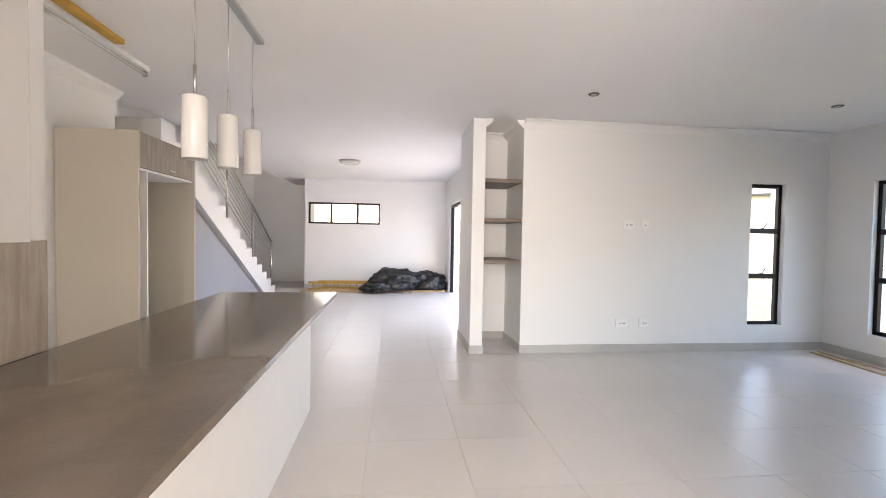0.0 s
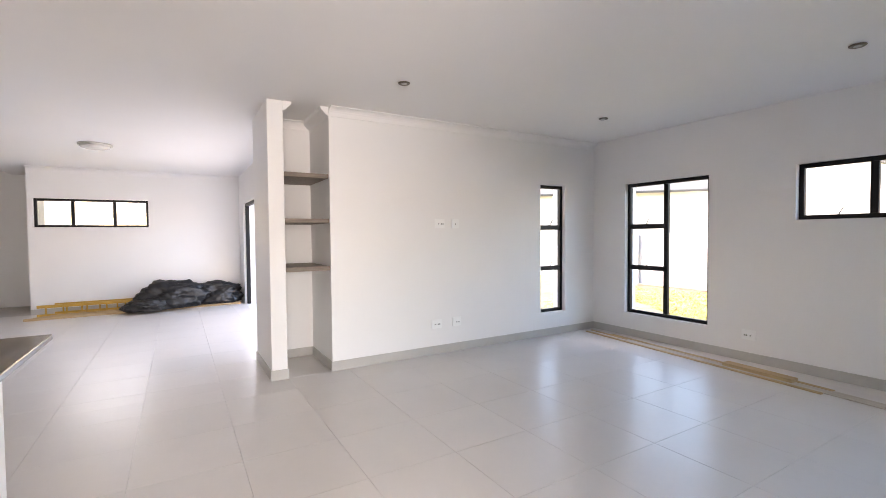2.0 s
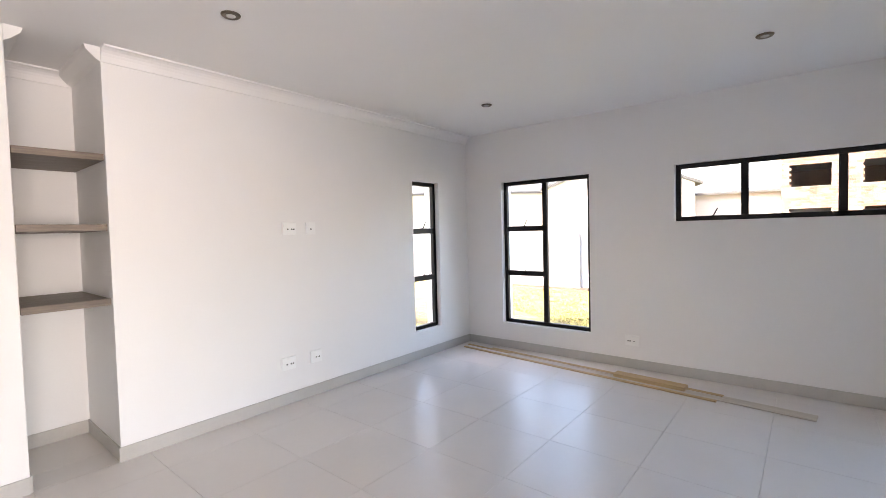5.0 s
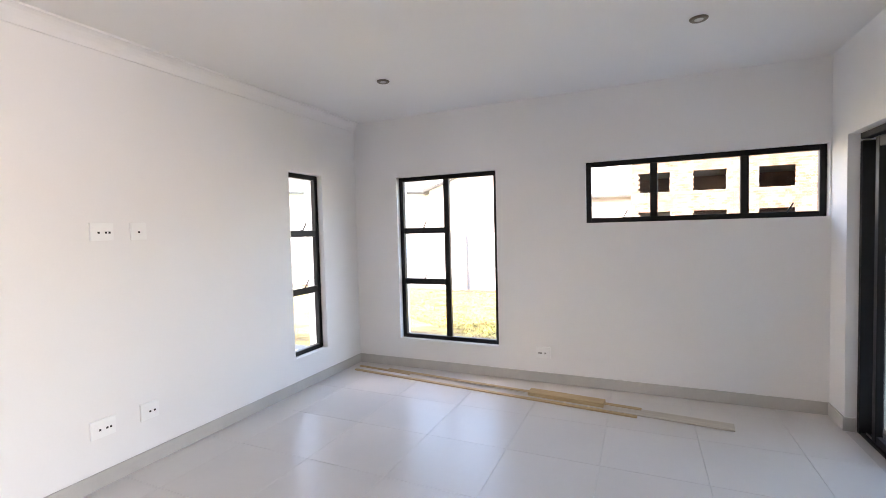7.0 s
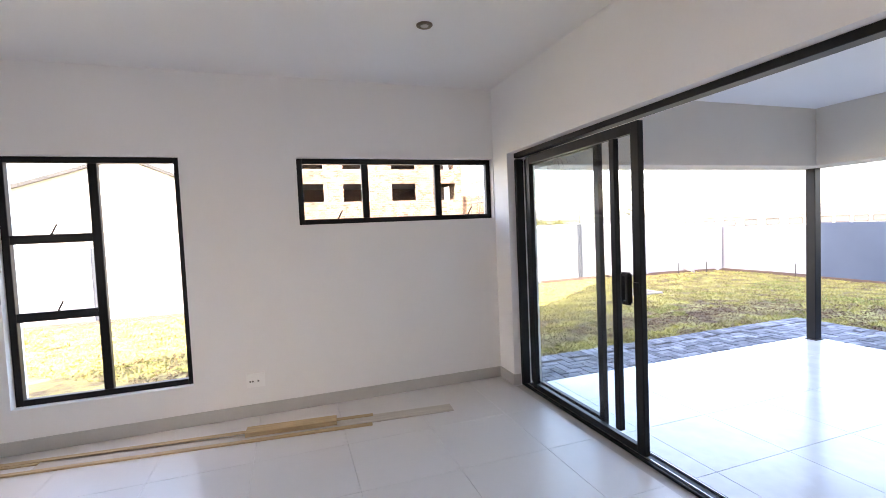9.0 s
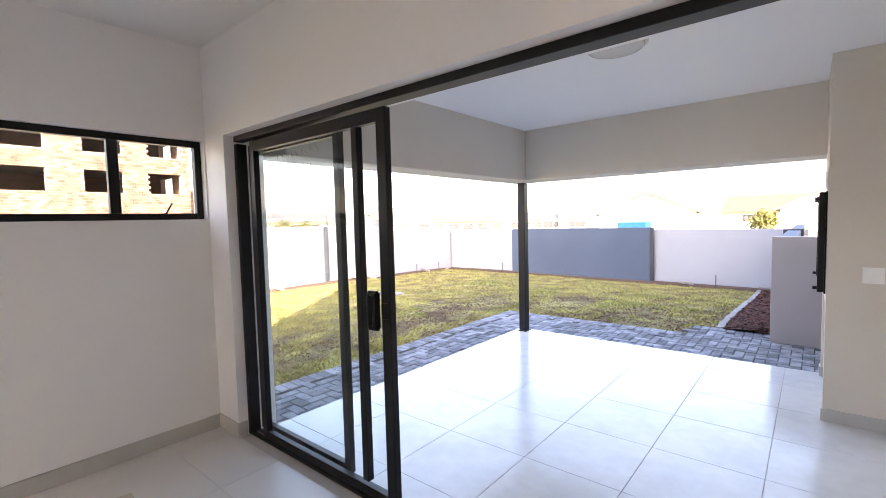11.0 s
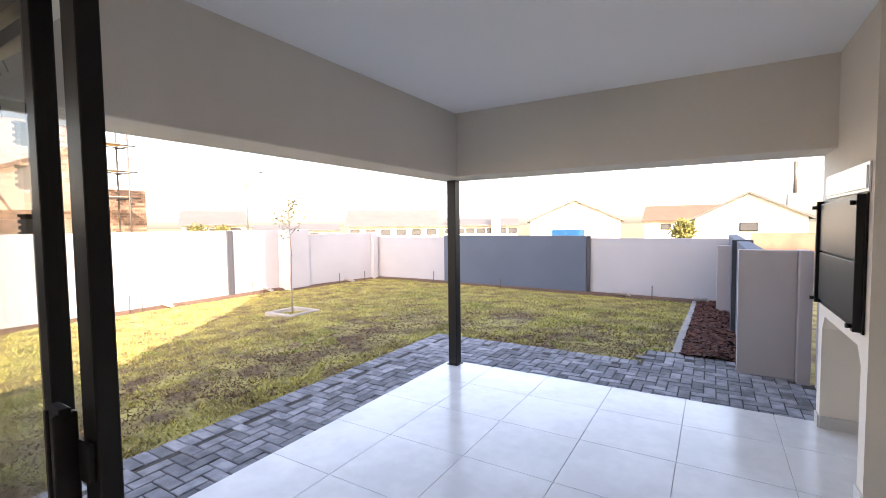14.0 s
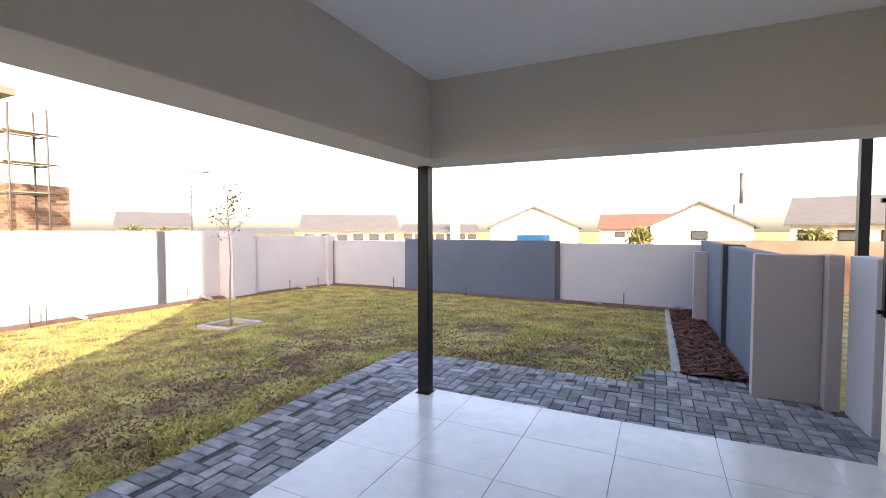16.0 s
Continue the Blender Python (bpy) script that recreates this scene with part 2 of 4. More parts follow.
def prism(poly, axis, a, b):
    """A polygon given in the plane across an axis, drawn out from a to b."""
    bm = bmesh.new()

    def at(s, p):
        return (s, *p) if axis == "x" else (p[0], s, p[1]) if axis == "y" else (*p, s)
    v0 = [bm.verts.new(at(a, p)) for p in poly]
    v1 = [bm.verts.new(at(b, p)) for p in poly]
    n = len(poly)
    bm.faces.new(v0)
    bm.faces.new(v1[::-1])
    for i in range(n):
        bm.faces.new((v0[i], v1[i], v1[(i + 1) % n], v0[(i + 1) % n]))
    return bm


def cornice(u0, u1, axis, wall, side, z):
    """A coved plaster cornice along a wall, under a ceiling at z."""
    prof = [(0, 0), (0.085, 0), (0.085, -0.012)] + [(0.085 - 0.07 * math.sin(t), -0.012 - 0.07 * (1 - math.cos(t))) for t in (0.3, 0.6, 0.9, 1.2, 1.5)] + [(0.012, -0.095), (0, -0.095)]
    poly = [(wall + side * p, z + q) for p, q in prof]
    return prism(poly, axis, u0, u1)


# ---- house: walls, floors, ceilings ----
XE, YN, YS, H, HP = 6.54, 5.28, 0.98, 2.73, 2.56
STEP = -0.03  # the patio lies this much below the rooms
structure("wall_north", wall_bm("y", YN, YN + 0.23, 2.78, XE, -0.2, H, [(5.485, 5.955, 0.315, 2.085)]), WHITE, "smooth white painted wall with a narrow window", "wall")
structure("wall_niche_side", box(2.58, 2.78, YN, 6.20, -0.2, H), WHITE, "white wall return beside the shelf niche", "wall")
structure("wall_niche_back", box(2.13, 2.58, 6.05, 6.20, -0.2, H), WHITE, "white back of the shelf niche", "wall")
structure("wall_pier", box(1.98, 2.13, YN, 6.20, -0.2, H, 0.006), WHITE, "narrow white wall pier beside the niche", "wall")
structure("wall_east", wall_bm("x", XE, XE + 0.23, 0.70, YN + 0.23, -0.2, H, [(3.61, 4.74, 0.315, 2.085), (0.99, 2.757, 1.53, 2.085)]), WHITE, "smooth white painted wall with two windows", "wall")
structure("wall_south", wall_bm("y", 0.70, YS, 2.46, XE, -0.2, H, [(2.76, 6.26, -0.3, 2.09)]), WHITE, "painted wall over the sliding door", "wall")
structure("wall_passage", wall_bm("x", 2.42, 2.64, 6.20, 11.6, -0.2, H, [(6.55, 10.9, 0, 2.1)]), WHITE, "white passage wall with a wide doorway", "wall")
structure("wall_far", wall_bm("y", 11.6, 11.83, -1.12, 2.64, -0.2, H, [(-1.04, 0.73, 1.615, 2.153)]), WHITE, "white end wall with a high strip window", "wall")
structure("wall_far_return", box(-1.12, -0.92, 11.83, 13.2, -0.2, H), WHITE, "white wall return by the stairs", "wall")
structure("wall_stair_end", box(-3.0, -0.92, 13.2, 13.4, -0.2, 5.4), WHITE, "white wall beyond the stairs", "wall")
structure("wall_stair_side", box(-3.0, -2.8, 4.9, 13.2, -0.2, 5.4), WHITE, "white stairwell wall", "wall")
structure("wall_kitchen", box(-1.86, -1.66, -3.5, 4.95, -0.2, H), WHITE, "white kitchen wall", "wall")
structure("wall_kitchen_end", box(-2.8, -1.86, 4.75, 4.95, -0.2, 5.4), WHITE, "white wall closing the kitchen", "wall")
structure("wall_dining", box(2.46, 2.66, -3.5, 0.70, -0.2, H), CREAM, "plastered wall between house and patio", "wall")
# unseen end wall; its opening is invented to go with the fill lamp
structure("wall_dining_end", wall_bm("y", -3.7, -3.5, -1.86, 2.66, -0.2, H, [(-0.6, 2.0, 0.9, 2.1)]), WHITE, "unseen white end wall with an opening added behind the fill lamp", "wall")

floor = structure("floor", join(box(-3.0, XE + 0.2, 0.775, 13.4, -0.2, -0.010), box(-1.86, 2.46, -3.5, 0.775, -0.2, -0.010)), GROUT, "pale tiled floor with fine grey joints", "floor")
SHIFT = PATIO
patio_floor = structure("patio_floor", box(2.502, 6.13, -2.67, 1.09, -0.25, STEP - 0.006), PGROUT, "white tiled patio slab with thin grey joints", "floor")
SHIFT = HOME
structure("ceiling", join(box(-3.0, XE + 0.23, 0.70, 4.75, H, H + 0.15), box(-1.86, XE + 0.23, 4.75, YN + 0.23, H, H + 0.15), box(-1.7, 2.78, YN + 0.23, 13.4, H, H + 0.15), box(-1.86, 2.66, -3.7, 0.70, H, H + 0.15)), CEIL, "flat white plaster ceiling", "ceiling")
SHIFT = PATIO
structure("patio_ceiling", box(2.502, 5.80, -2.26, 1.02, HP, HP + 0.2), CEIL, "flat white patio ceiling", "ceiling")
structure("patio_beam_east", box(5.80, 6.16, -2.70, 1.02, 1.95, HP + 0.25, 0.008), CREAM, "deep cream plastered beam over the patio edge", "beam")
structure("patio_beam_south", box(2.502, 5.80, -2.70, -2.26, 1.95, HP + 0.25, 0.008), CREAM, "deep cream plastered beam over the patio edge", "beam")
structure("wall_stairwell", box(-1.7, -1.55, 4.96, 13.2, H + 0.16, 5.41), WHITE, "white upper stairwell wall", "wall")
# unseen block above the patio, added and sized to cast the garden's shade
structure("shade_block_patio", box(-14.0, 6.75, -2.8, 3.0, 2.95, 10.5), HOUSE, "plain unseen block added over the patio to shade the garden", "wall")
SHIFT = HOME
# blocks added over stairwell and passage to keep sun and sky out
structure("shade_block_stairs", box(-3.3, 2.8, 2.7, 13.5, 5.42, 6.4), HOUSE, "plain block added above the stairwell to shut out sun and sky", "wall")
structure("shade_block_passage", box(2.0, 2.8, 5.6, 13.5, H + 0.16, 5.41), HOUSE, "plain unseen block added above the passage to keep the sun out", "wall")

for nm, bm in (
    ("cornice", cornice(2.58, XE, "x", YN, -1, H)), ("cornice", cornice(2.13, 2.58, "x", 6.05, -1, H)),
    ("cornice", cornice(-1.12, 2.42, "x", 11.6, -1, H)),
    ("cornice", prism([(-1.66 + p, H + q) for p, q in ((0, 0), (0.085, 0), (0.075, -0.03), (0.03, -0.075), (0, -0.095))], "y", -3.4, 4.95)),
    ("cornice", prism([(2.13 + p, H + q) for p, q in ((0, 0), (0.085, 0), (0.075, -0.03), (0.03, -0.075), (0, -0.095))], "y", YN, 6.05)),
    ("cornice", prism([(2.58 - p, H + q) for p, q in ((0, 0), (0.085, 0), (0.075, -0.03), (0.03, -0.075), (0, -0.095))], "y", YN, 6.05)),
):
    if nm == "cornice" and bm:
        structure(nm, bm, CEIL, "white coved plaster cornice", "cornice")


def skirting(x0, x1, y0, y1, h=0.10):
    structure("baseboard", box(x0, x1, y0, y1, 0.0, h, 0.003), SKIRT, "grey tile skirting along the wall", "baseboard")


S = 0.012
skirting(2.568, XE, YN - S, YN)
skirting(1.968, 2.13, YN - S, YN)
skirting(2.13, 2.58, 6.05 - S, 6.05)
skirting(2.13, 2.13 + S, YN, 6.05 - S)
skirting(2.58 - S, 2.58, YN, 6.05 - S)
skirting(1.98 - S, 1.98, YN, 6.2)
skirting(XE - S, XE, YS, YN - S)
skirting(6.248, XE - S, YS, YS + S)
skirting(6.248, 6.26, 0.92, YS)
skirting(-1.12, 2.42, 11.6 - S, 11.6)
skirting(2.42 - S, 2.42, 10.9, 11.6 - S)


# ---- windows ----
def sheet(axis, s, u0, u1, z0, z1, side):
    """A sheet of glass that faces the room."""
    bm = bmesh.new()
    pts = [(s, u, z) if axis == "x" else (u, s, z) for u, z in ((u0, z0), (u1, z0), (u1, z1), (u0, z1))]
    f = bm.faces.new([bm.verts.new(p) for p in pts])
    f.normal_update()
    if f.normal["xyz".index(axis)] * side < 0:
        f.normal_flip()
    return bm


def handle(axis, s, u, z, parent, tilt=35):
    a = radians(tilt)
    e = (s - 0.03, u, z)
    t = (s - 0.035, u - 0.07 * math.sin(a), z + 0.09 * math.cos(a))
    if axis == "y":
        e, t = (u, s - 0.03, z), (u + 0.05, s - 0.035, z + 0.08)
    part("handle", join(tube(e, t, 0.006, 8), tube((e[0] + 0.03 * (axis == "x"), e[1] + 0.03 * (axis == "y"), e[2]), e, 0.009, 8)), BLACK, parent, "black window stay")


def window(name, axis, s, u0, u1, z0, z1, posts, bars, label, handles=()):
    """posts: uprights u; bars: (u0, u1, z). Frame 45 mm wide in the plane s."""
    c = ((s, (u0 + u1) / 2, z0) if axis == "x" else ((u0 + u1) / 2, s, z0))
    w = thing(name, label, "window", c, kind="structure")
    t, d = 0.045, 0.05

    def b(a0, a1, b0, b1, lo=-d / 2, hi=d / 2):
        return box(s + lo, s + hi, a0, a1, b0, b1, 0.004) if axis == "x" else box(a0, a1, s + lo, s + hi, b0, b1, 0.004)
    for a0, a1, b0, b1 in ((u0, u0 + t, z0, z1), (u1 - t, u1, z0, z1), (u0 + t, u1 - t, z0, z0 + t), (u0 + t, u1 - t, z1 - t, z1)):
        part("window_frame", b(a0, a1, b0, b1), BLACK, w)
    for u in posts:
        part("mullion", b(u - 0.03, u + 0.03, z0 + t, z1 - t, -0.023, 0.023), BLACK, w)
    for a0, a1, z in bars:
        part("transom", b(a0, a1, z - 0.032, z + 0.032, -0.020, 0.020), BLACK, w)
    edges = [u0 + t] + sorted(posts) + [u1 - t]
    for p, q in zip(edges, edges[1:]):
        zs = [z0 + t] + sorted(z for a0, a1, z in bars if a0 < (p + q) / 2 < a1) + [z1 - t]
        for r, v in zip(zs, zs[1:]):
            pane = part("pane", sheet(axis, s, p, q, r, v, -1), GLASS, w, "clear glass pane")
            pane.visible_shadow = False
    for u, z in handles:
        handle(axis, s, u, z, w)
    return w


window("window_1", "y", YN + 0.085, 5.485, 5.955, 0.315, 2.085, [], [(5.53, 5.91, 1.50), (5.53, 5.91, 0.93)], "narrow black aluminium window in three panes", [(5.71, 0.96), (5.71, 1.53)])
window("window_2", "x", XE + 0.085, 3.61, 4.74, 0.315, 2.085, [4.18], [(4.21, 4.695, 1.50), (4.21, 4.695, 0.945)], "tall black aluminium window with two opening panes", [(4.45, 0.975), (4.45, 1.53)])
window("window_3", "x", XE + 0.085, 0.99, 2.757, 1.53, 2.085, [1.52, 2.19], [], "wide low black aluminium strip window in three panes", [(1.24, 1.57), (2.44, 1.57)])
window("window_4", "y", 11.70, -1.04, 0.73, 1.615, 2.153, [-0.48, 0.17], [], "black framed strip window high in the end wall")
for nm, b in (("window_sill", box(XE + 0.004, XE + 0.06, 3.61, 4.74, 0.30, 0.317)), ("window_sill", box(5.485, 5.955, YN + 0.004, YN + 0.06, 0.30, 0.317))):
    structure(nm, b, WHITE, "painted inner window sill", "sill")

# ---- sliding door ----
SHIFT = HOME + Vector((0, 0.20, 0))
slider = thing("sliding_door", "black aluminium sliding glass door standing half open", "door", (4.4, 0.66, 0), kind="structure")
part("head_track", box(2.76, 6.26, 0.645, 0.712, 2.05, 2.09, 0.004), BLACK, slider)
part("track_rail", box(2.765, 6.19, 0.600, 0.640, 2.062, 2.09), BLACK, slider)
part("jamb", box(6.22, 6.26, 0.64, 0.712, 0.0, 2.035, 0.004), BLACK, slider)
part("jamb", box(2.76, 2.82, 0.575, 0.715, 0.0, 2.035, 0.004), BLACK, slider)
part("floor_track", box(2.82, 6.22, 0.590, 0.705, -0.004, 0.014, 0.002), BLACK, slider)
part("floor_rail", box(2.82, 6.20, 0.612, 0.618, 0.014, 0.024), CHROME, slider, "worn metal running rail")
part("floor_rail", box(2.82, 6.20, 0.676, 0.682, 0.014, 0.024), CHROME, slider, "worn metal running rail")


def leaf(y, x0, x1, w0, w1):
    lf = part("leaf", join(box(x0, x0 + w0, y - 0.02, y + 0.02, 0.028, 2.03, 0.004), box(x1 - w1, x1, y - 0.02, y + 0.02, 0.028, 2.03, 0.004),
                           box(x0 + w0, x1 - w1, y - 0.018, y + 0.018, 0.028, 0.075, 0.003), box(x0 + w0, x1 - w1, y - 0.018, y + 0.018, 1.965, 2.03, 0.003)), BLACK, slider)
    g = part("pane", sheet("y", y, x0 + w0, x1 - w1, 0.075, 1.965, 1), DGLASS, lf, "slightly dirty glass pane")
    g.visible_shadow = False
    return lf


leaf(0.612, 5.22, 6.22, 0.05, 0.035)
moving = leaf(0.680, 4.77, 6.07, 0.065, 0.05)
part("stile", box(4.98, 5.025, 0.66, 0.70, 0.10, 1.965, 0.004), BLACK, slider)
part("handle", join(box(4.835, 4.855, 0.705, 0.745, 0.95, 1.13, 0.004), box(4.835, 4.895, 0.715, 0.735, 0.94, 0.965, 0.003), box(4.835, 4.895, 0.715, 0.735, 1.115, 1.14, 0.003), box(4.885, 4.900, 0.71, 0.74, 0.95, 1.13, 0.003)), BLACK, moving, "black pull handle")
part("lock", box(4.78, 4.82, 0.700, 0.715, 1.0, 1.08, 0.003), BLACK, moving, "black lock plate")
random.seed(5)
for row, (z, n, x) in enumerate(((1.90, 9, 5.42), (1.80, 7, 5.49), (1.70, 4, 5.52))):
    for i in range(n):
        xx, h = x + i * 0.055, random.uniform(0.025, 0.05)
        part("writing_stroke", tube((xx, 0.6175, z + random.uniform(-0.01, 0.01)), (xx + random.uniform(0.012, 0.04), 0.6175, z + h), 0.0018, 5), INK, slider)

SHIFT = HOME
passage_door = thing("door_2", "black aluminium frame of the open passage doorway", "door", (2.5, 8.4, 0), kind="structure")
for b in (box(2.46, 2.53, 10.83, 10.9, 0, 2.1, 0.004), box(2.46, 2.53, 6.55, 6.62, 0, 2.1, 0.004), box(2.46, 2.53, 6.62, 10.83, 2.04, 2.1, 0.004)):
    part("door_frame", b, BLACK, passage_door)

# ---- patio post and barbecue ----
SHIFT = PATIO
post = thing("steel_post", "black square steel post at the patio corner", "post", (6.02, -2.57, STEP))
part("shaft", box(5.97, 6.07, -2.625, -2.525, STEP + 0.008, 1.95, 0.006), BLACK, post)
part("base_plate", box(5.955, 6.085, -2.64, -2.51, STEP, STEP + 0.008), BLACK, post)

body = wall_bm("x", 2.502, 2.952, -2.68, -1.44, -0.2, 1.95, [(-2.56, -1.56, STEP - 0.01, 0.80)])
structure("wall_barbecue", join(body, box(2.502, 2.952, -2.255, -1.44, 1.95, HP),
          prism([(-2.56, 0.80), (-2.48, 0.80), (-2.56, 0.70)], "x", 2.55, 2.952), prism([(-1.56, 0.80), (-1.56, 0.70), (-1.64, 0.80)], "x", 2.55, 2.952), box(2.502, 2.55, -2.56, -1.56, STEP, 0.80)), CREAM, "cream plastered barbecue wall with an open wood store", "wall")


def patio_skirting(x0, x1, y0, y1):
    structure("baseboard", box(x0, x1, y0, y1, STEP, STEP + 0.09, 0.003), SKIRT, "pale tile skirting round the patio", "baseboard")


patio_skirting(2.952, 2.952 + S, -2.67, -2.56)
patio_skirting(2.952, 2.952 + S, -1.56, -1.44 + S)
patio_skirting(2.514, 2.952, -1.44, -1.44 + S)
patio_skirting(2.56, 2.952, -2.56, -2.56 + S)
patio_skirting(2.502, 2.514, -1.44 + S, 1.02)
SHIFT = Vector((-0.098, 0.56, 0.02))
bbq = thing("built_in_barbecue", "black steel built-in barbecue with a two-part sliding front", "barbecue", (3.07, -2.6, 0.88))
part("back_frame", box(3.052, 3.062, -3.16, -2.07, 0.86, 1.60, 0.002), BLACK, bbq)
part("lower_door", box(3.064, 3.082, -3.10, -2.13, 0.90, 1.235, 0.005), BLACK, bbq)
part("upper_door", box(3.064, 3.082, -3.10, -2.13, 1.245, 1.575, 0.005), BLACK, bbq)
for y in (-3.135, -2.095):
    part("side_rail", box(3.062, 3.10, y - 0.02, y + 0.02, 0.87, 1.595, 0.004), BLACK, bbq)
    for z in (0.90, 1.55):
        part("knob", tube((3.10, y, z), (3.125, y, z), 0.013, 10), BLACK, bbq)
hood = tagged(part("vent_cover", join(box(3.052, 3.060, -3.06, -2.05, 1.605, 1.76, 0.003), box(3.060, 3.068, -3.04, -2.07, 1.622, 1.742, 0.003)), PLASTIC), "white vent cover plate above the barbecue", "vent")
SHIFT = Vector((-0.065, 0.436, -0.02))
sw = thing("light_switch", "white single light switch on the patio wall", "switch", (2.77, -1.87, 1.05))
part("plate", box(2.72, 2.83, -1.879, -1.871, 1.0, 1.11, 0.003), PLASTIC, sw)
part("rocker", box(2.765, 2.785, -1.871, -1.866, 1.04, 1.07, 0.002), PLASTIC, sw)

SHIFT = PATIO


def round_light(x, y, z, r, label):
    t = thing("ceiling_light", label, "lamp", (x, y, z))
    part("rim", lathe([(r, 0), (r, -0.025), (r - 0.012, -0.032), (r - 0.018, -0.028)], (x, y, z), 48), CHROME, t, "brushed metal rim")
    part("diffuser", lathe([(r - 0.018, -0.026), (r * 0.85, -0.05), (r * 0.6, -0.066), (r * 0.3, -0.074), (0.01, -0.076)], (x, y, z), 48), OPAL, t, "frosted white diffuser")


round_light(4.0, -0.18, HP, 0.19, "round frosted ceiling light with a metal rim on the patio")
SHIFT = HOME
round_light(0.26, 8.66, H, 0.2, "round frosted ceiling light in the passage")


def downlight(x, y):
    t = thing("downlight", "small round recessed spotlight with a metal ring", "lamp", (x, y, H), "ceiling spotlights")
    part("ring", lathe([(0.034, -0.001), (0.052, -0.001), (0.052, -0.005), (0.045, -0.011), (0.034, -0.008)], (x, y, H), 28), RINGM, t, "dark bronze ring")
    part("bulb", lathe([(0.026, -0.009), (0.022, -0.012), (0.004, -0.013)], (x, y, H), 20), OPAL, t, "dull white lamp face")


for p in ((2.94, 4.25), (5.456, 4.213), (5.394, 1.967)):
    downlight(*p)


def wall_plate(axis, s, u, z, w, h, label, kindw, sockets):
    """A plate that stands off a wall at s towards minus axis."""
    def b(a0, a1, z0, z1, lo, hi, bev=0.002):
        return box(s - hi, s - lo, u + a0, u + a1, z + z0, z + z1, bev) if axis == "x" else box(u + a0, u + a1, s - hi, s - lo, z + z0, z + z1, bev)
    t = thing("wall_socket", label, kindw, (s, u, z) if axis == "x" else (u, s, z))
    part("plate", b(-w / 2, w / 2, -h / 2, h / 2, 0.0, 0.014, 0.003), PLASTIC, t)
    for a in sockets:
        part("pin_hole", b(a - 0.006, a + 0.006, -0.012, 0.0, 0.014, 0.0155, 0), RUBBER, t)
    part("switch", b(-w / 2 + 0.012, -w / 2 + 0.03, 0.012, 0.035, 0.014, 0.019), PLASTIC, t)


wall_plate("y", YN, 3.885, 1.545, 0.13, 0.11, "white double socket plate high on the wall", "socket", (-0.02, 0.02, 0.04))
wall_plate("y", YN, 4.10, 1.545, 0.10, 0.11, "white aerial plate high on the wall", "socket", (0.0,))
wall_plate("y", YN, 3.83, 0.36, 0.14, 0.11, "white double socket above the skirting", "socket", (-0.02, 0.02, 0.04))
wall_plate("y", YN, 4.11, 0.36, 0.12, 0.11, "white socket above the skirting", "socket", (0.0, 0.03))
wall_plate("x", XE, 3.165, 0.295, 0.14, 0.11, "white double socket low on the window wall", "socket", (-0.02, 0.02, 0.04))

# ---- shelves in the niche ----
for z in (1.075, 1.565, 2.025):
    tagged(part("niche_shelf", box(2.135, 2.575, YN + 0.02, 6.045, z - 0.022, z + 0.022, 0.002), SHELF), "grey-brown wooden shelf fitted in the niche", "shelf", "shelves in the niche")


# ---- boards left on the floor ----
def plank(name, a, b, w, h, m, label, z=0.0):
    a, b = Vector((*a, 0)), Vector((*b, 0))
    d = b - a
    ob = part(name, box(-w / 2, w / 2, 0, d.length, 0, h, 0.003), m)
    ob.matrix_world = Matrix.Translation(SHIFT + Vector((a.x, a.y, z))) @ pose(0, 0, 0, 0, 0, math.degrees(math.atan2(d.y, d.x)) - 90) @ Matrix.Translation(-SHIFT)
    return tagged(ob, label, "plank", "boards on the floor")


plank("board", (6.27, 4.5), (6.02, 1.68), 0.13, 0.012, BOARD, "long pale board lying on the tiles")
plank("strip", (6.38, 5.18), (6.12, 2.8), 0.03, 0.012, PINE, "thin raw pine strip lying on the tiles")
plank("strip", (6.25, 5.15), (5.98, 2.33), 0.035, 0.014, PINE, "thin raw pine strip lying on the tiles")
plank("strip", (6.36, 4.8), (6.13, 2.3), 0.045, 0.018, PINE, "raw pine strip lying on the tiles")
plank("timber", (6.17, 3.22), (6.11, 2.58), 0.11, 0.035, PINE, "short thick pine offcut lying on the boards", 0.013)

# ---- kitchen ----
island = thing("kitchen_island", "white breakfast bar with a dark polished stone worktop", "kitchen island", (0.3, 1.5, 0))
part("worktop", box(-0.215, 0.65, -0.9, 3.74, 0.885, 0.915, 0.004), STONE, island, "dark brown polished stone worktop")
part("front_panel", box(0.43, 0.46, -0.8, 3.71, 0.0, 0.885, 0.002), PLASTIC, island, "white panel")
part("end_panel", box(-0.18, 0.43, 3.68, 3.71, 0.0, 0.885, 0.002), PLASTIC, island, "white panel")
part("carcass", box(-0.18, 0.43, -0.8, 3.68, 0.0, 0.88), CAB, island)
structure("wall_splashback", box(-0.42, -0.22, -1.0, 2.03, 0.0, H), WHITE, "kitchen wall behind the worktop", "wall")
tagged(part("splashback", box(-0.218, -0.206, -0.9, 2.02, 0.917, 1.33, 0.002), CABWOOD), "limed wood splashback above the worktop", "splashback")
wcab = thing("wall_cabinet", "grey wall cabinet with a wood edge over the worktop", "cabinet", (-0.1, 0.6, 1.335))
part("body", box(-0.218, 0.06, -0.8, 1.56, 1.335, 2.4, 0.002), CABWOOD, wcab)
for y0, y1 in ((-0.8, -0.02), (-0.016, 0.77), (0.774, 1.555)):
    part("door", box(0.06, 0.08, y0, y1, 1.335, 2.4, 0.002), CABGREY, wcab)
SHIFT = HOME + Vector((0.0, 0.70, -0.05))
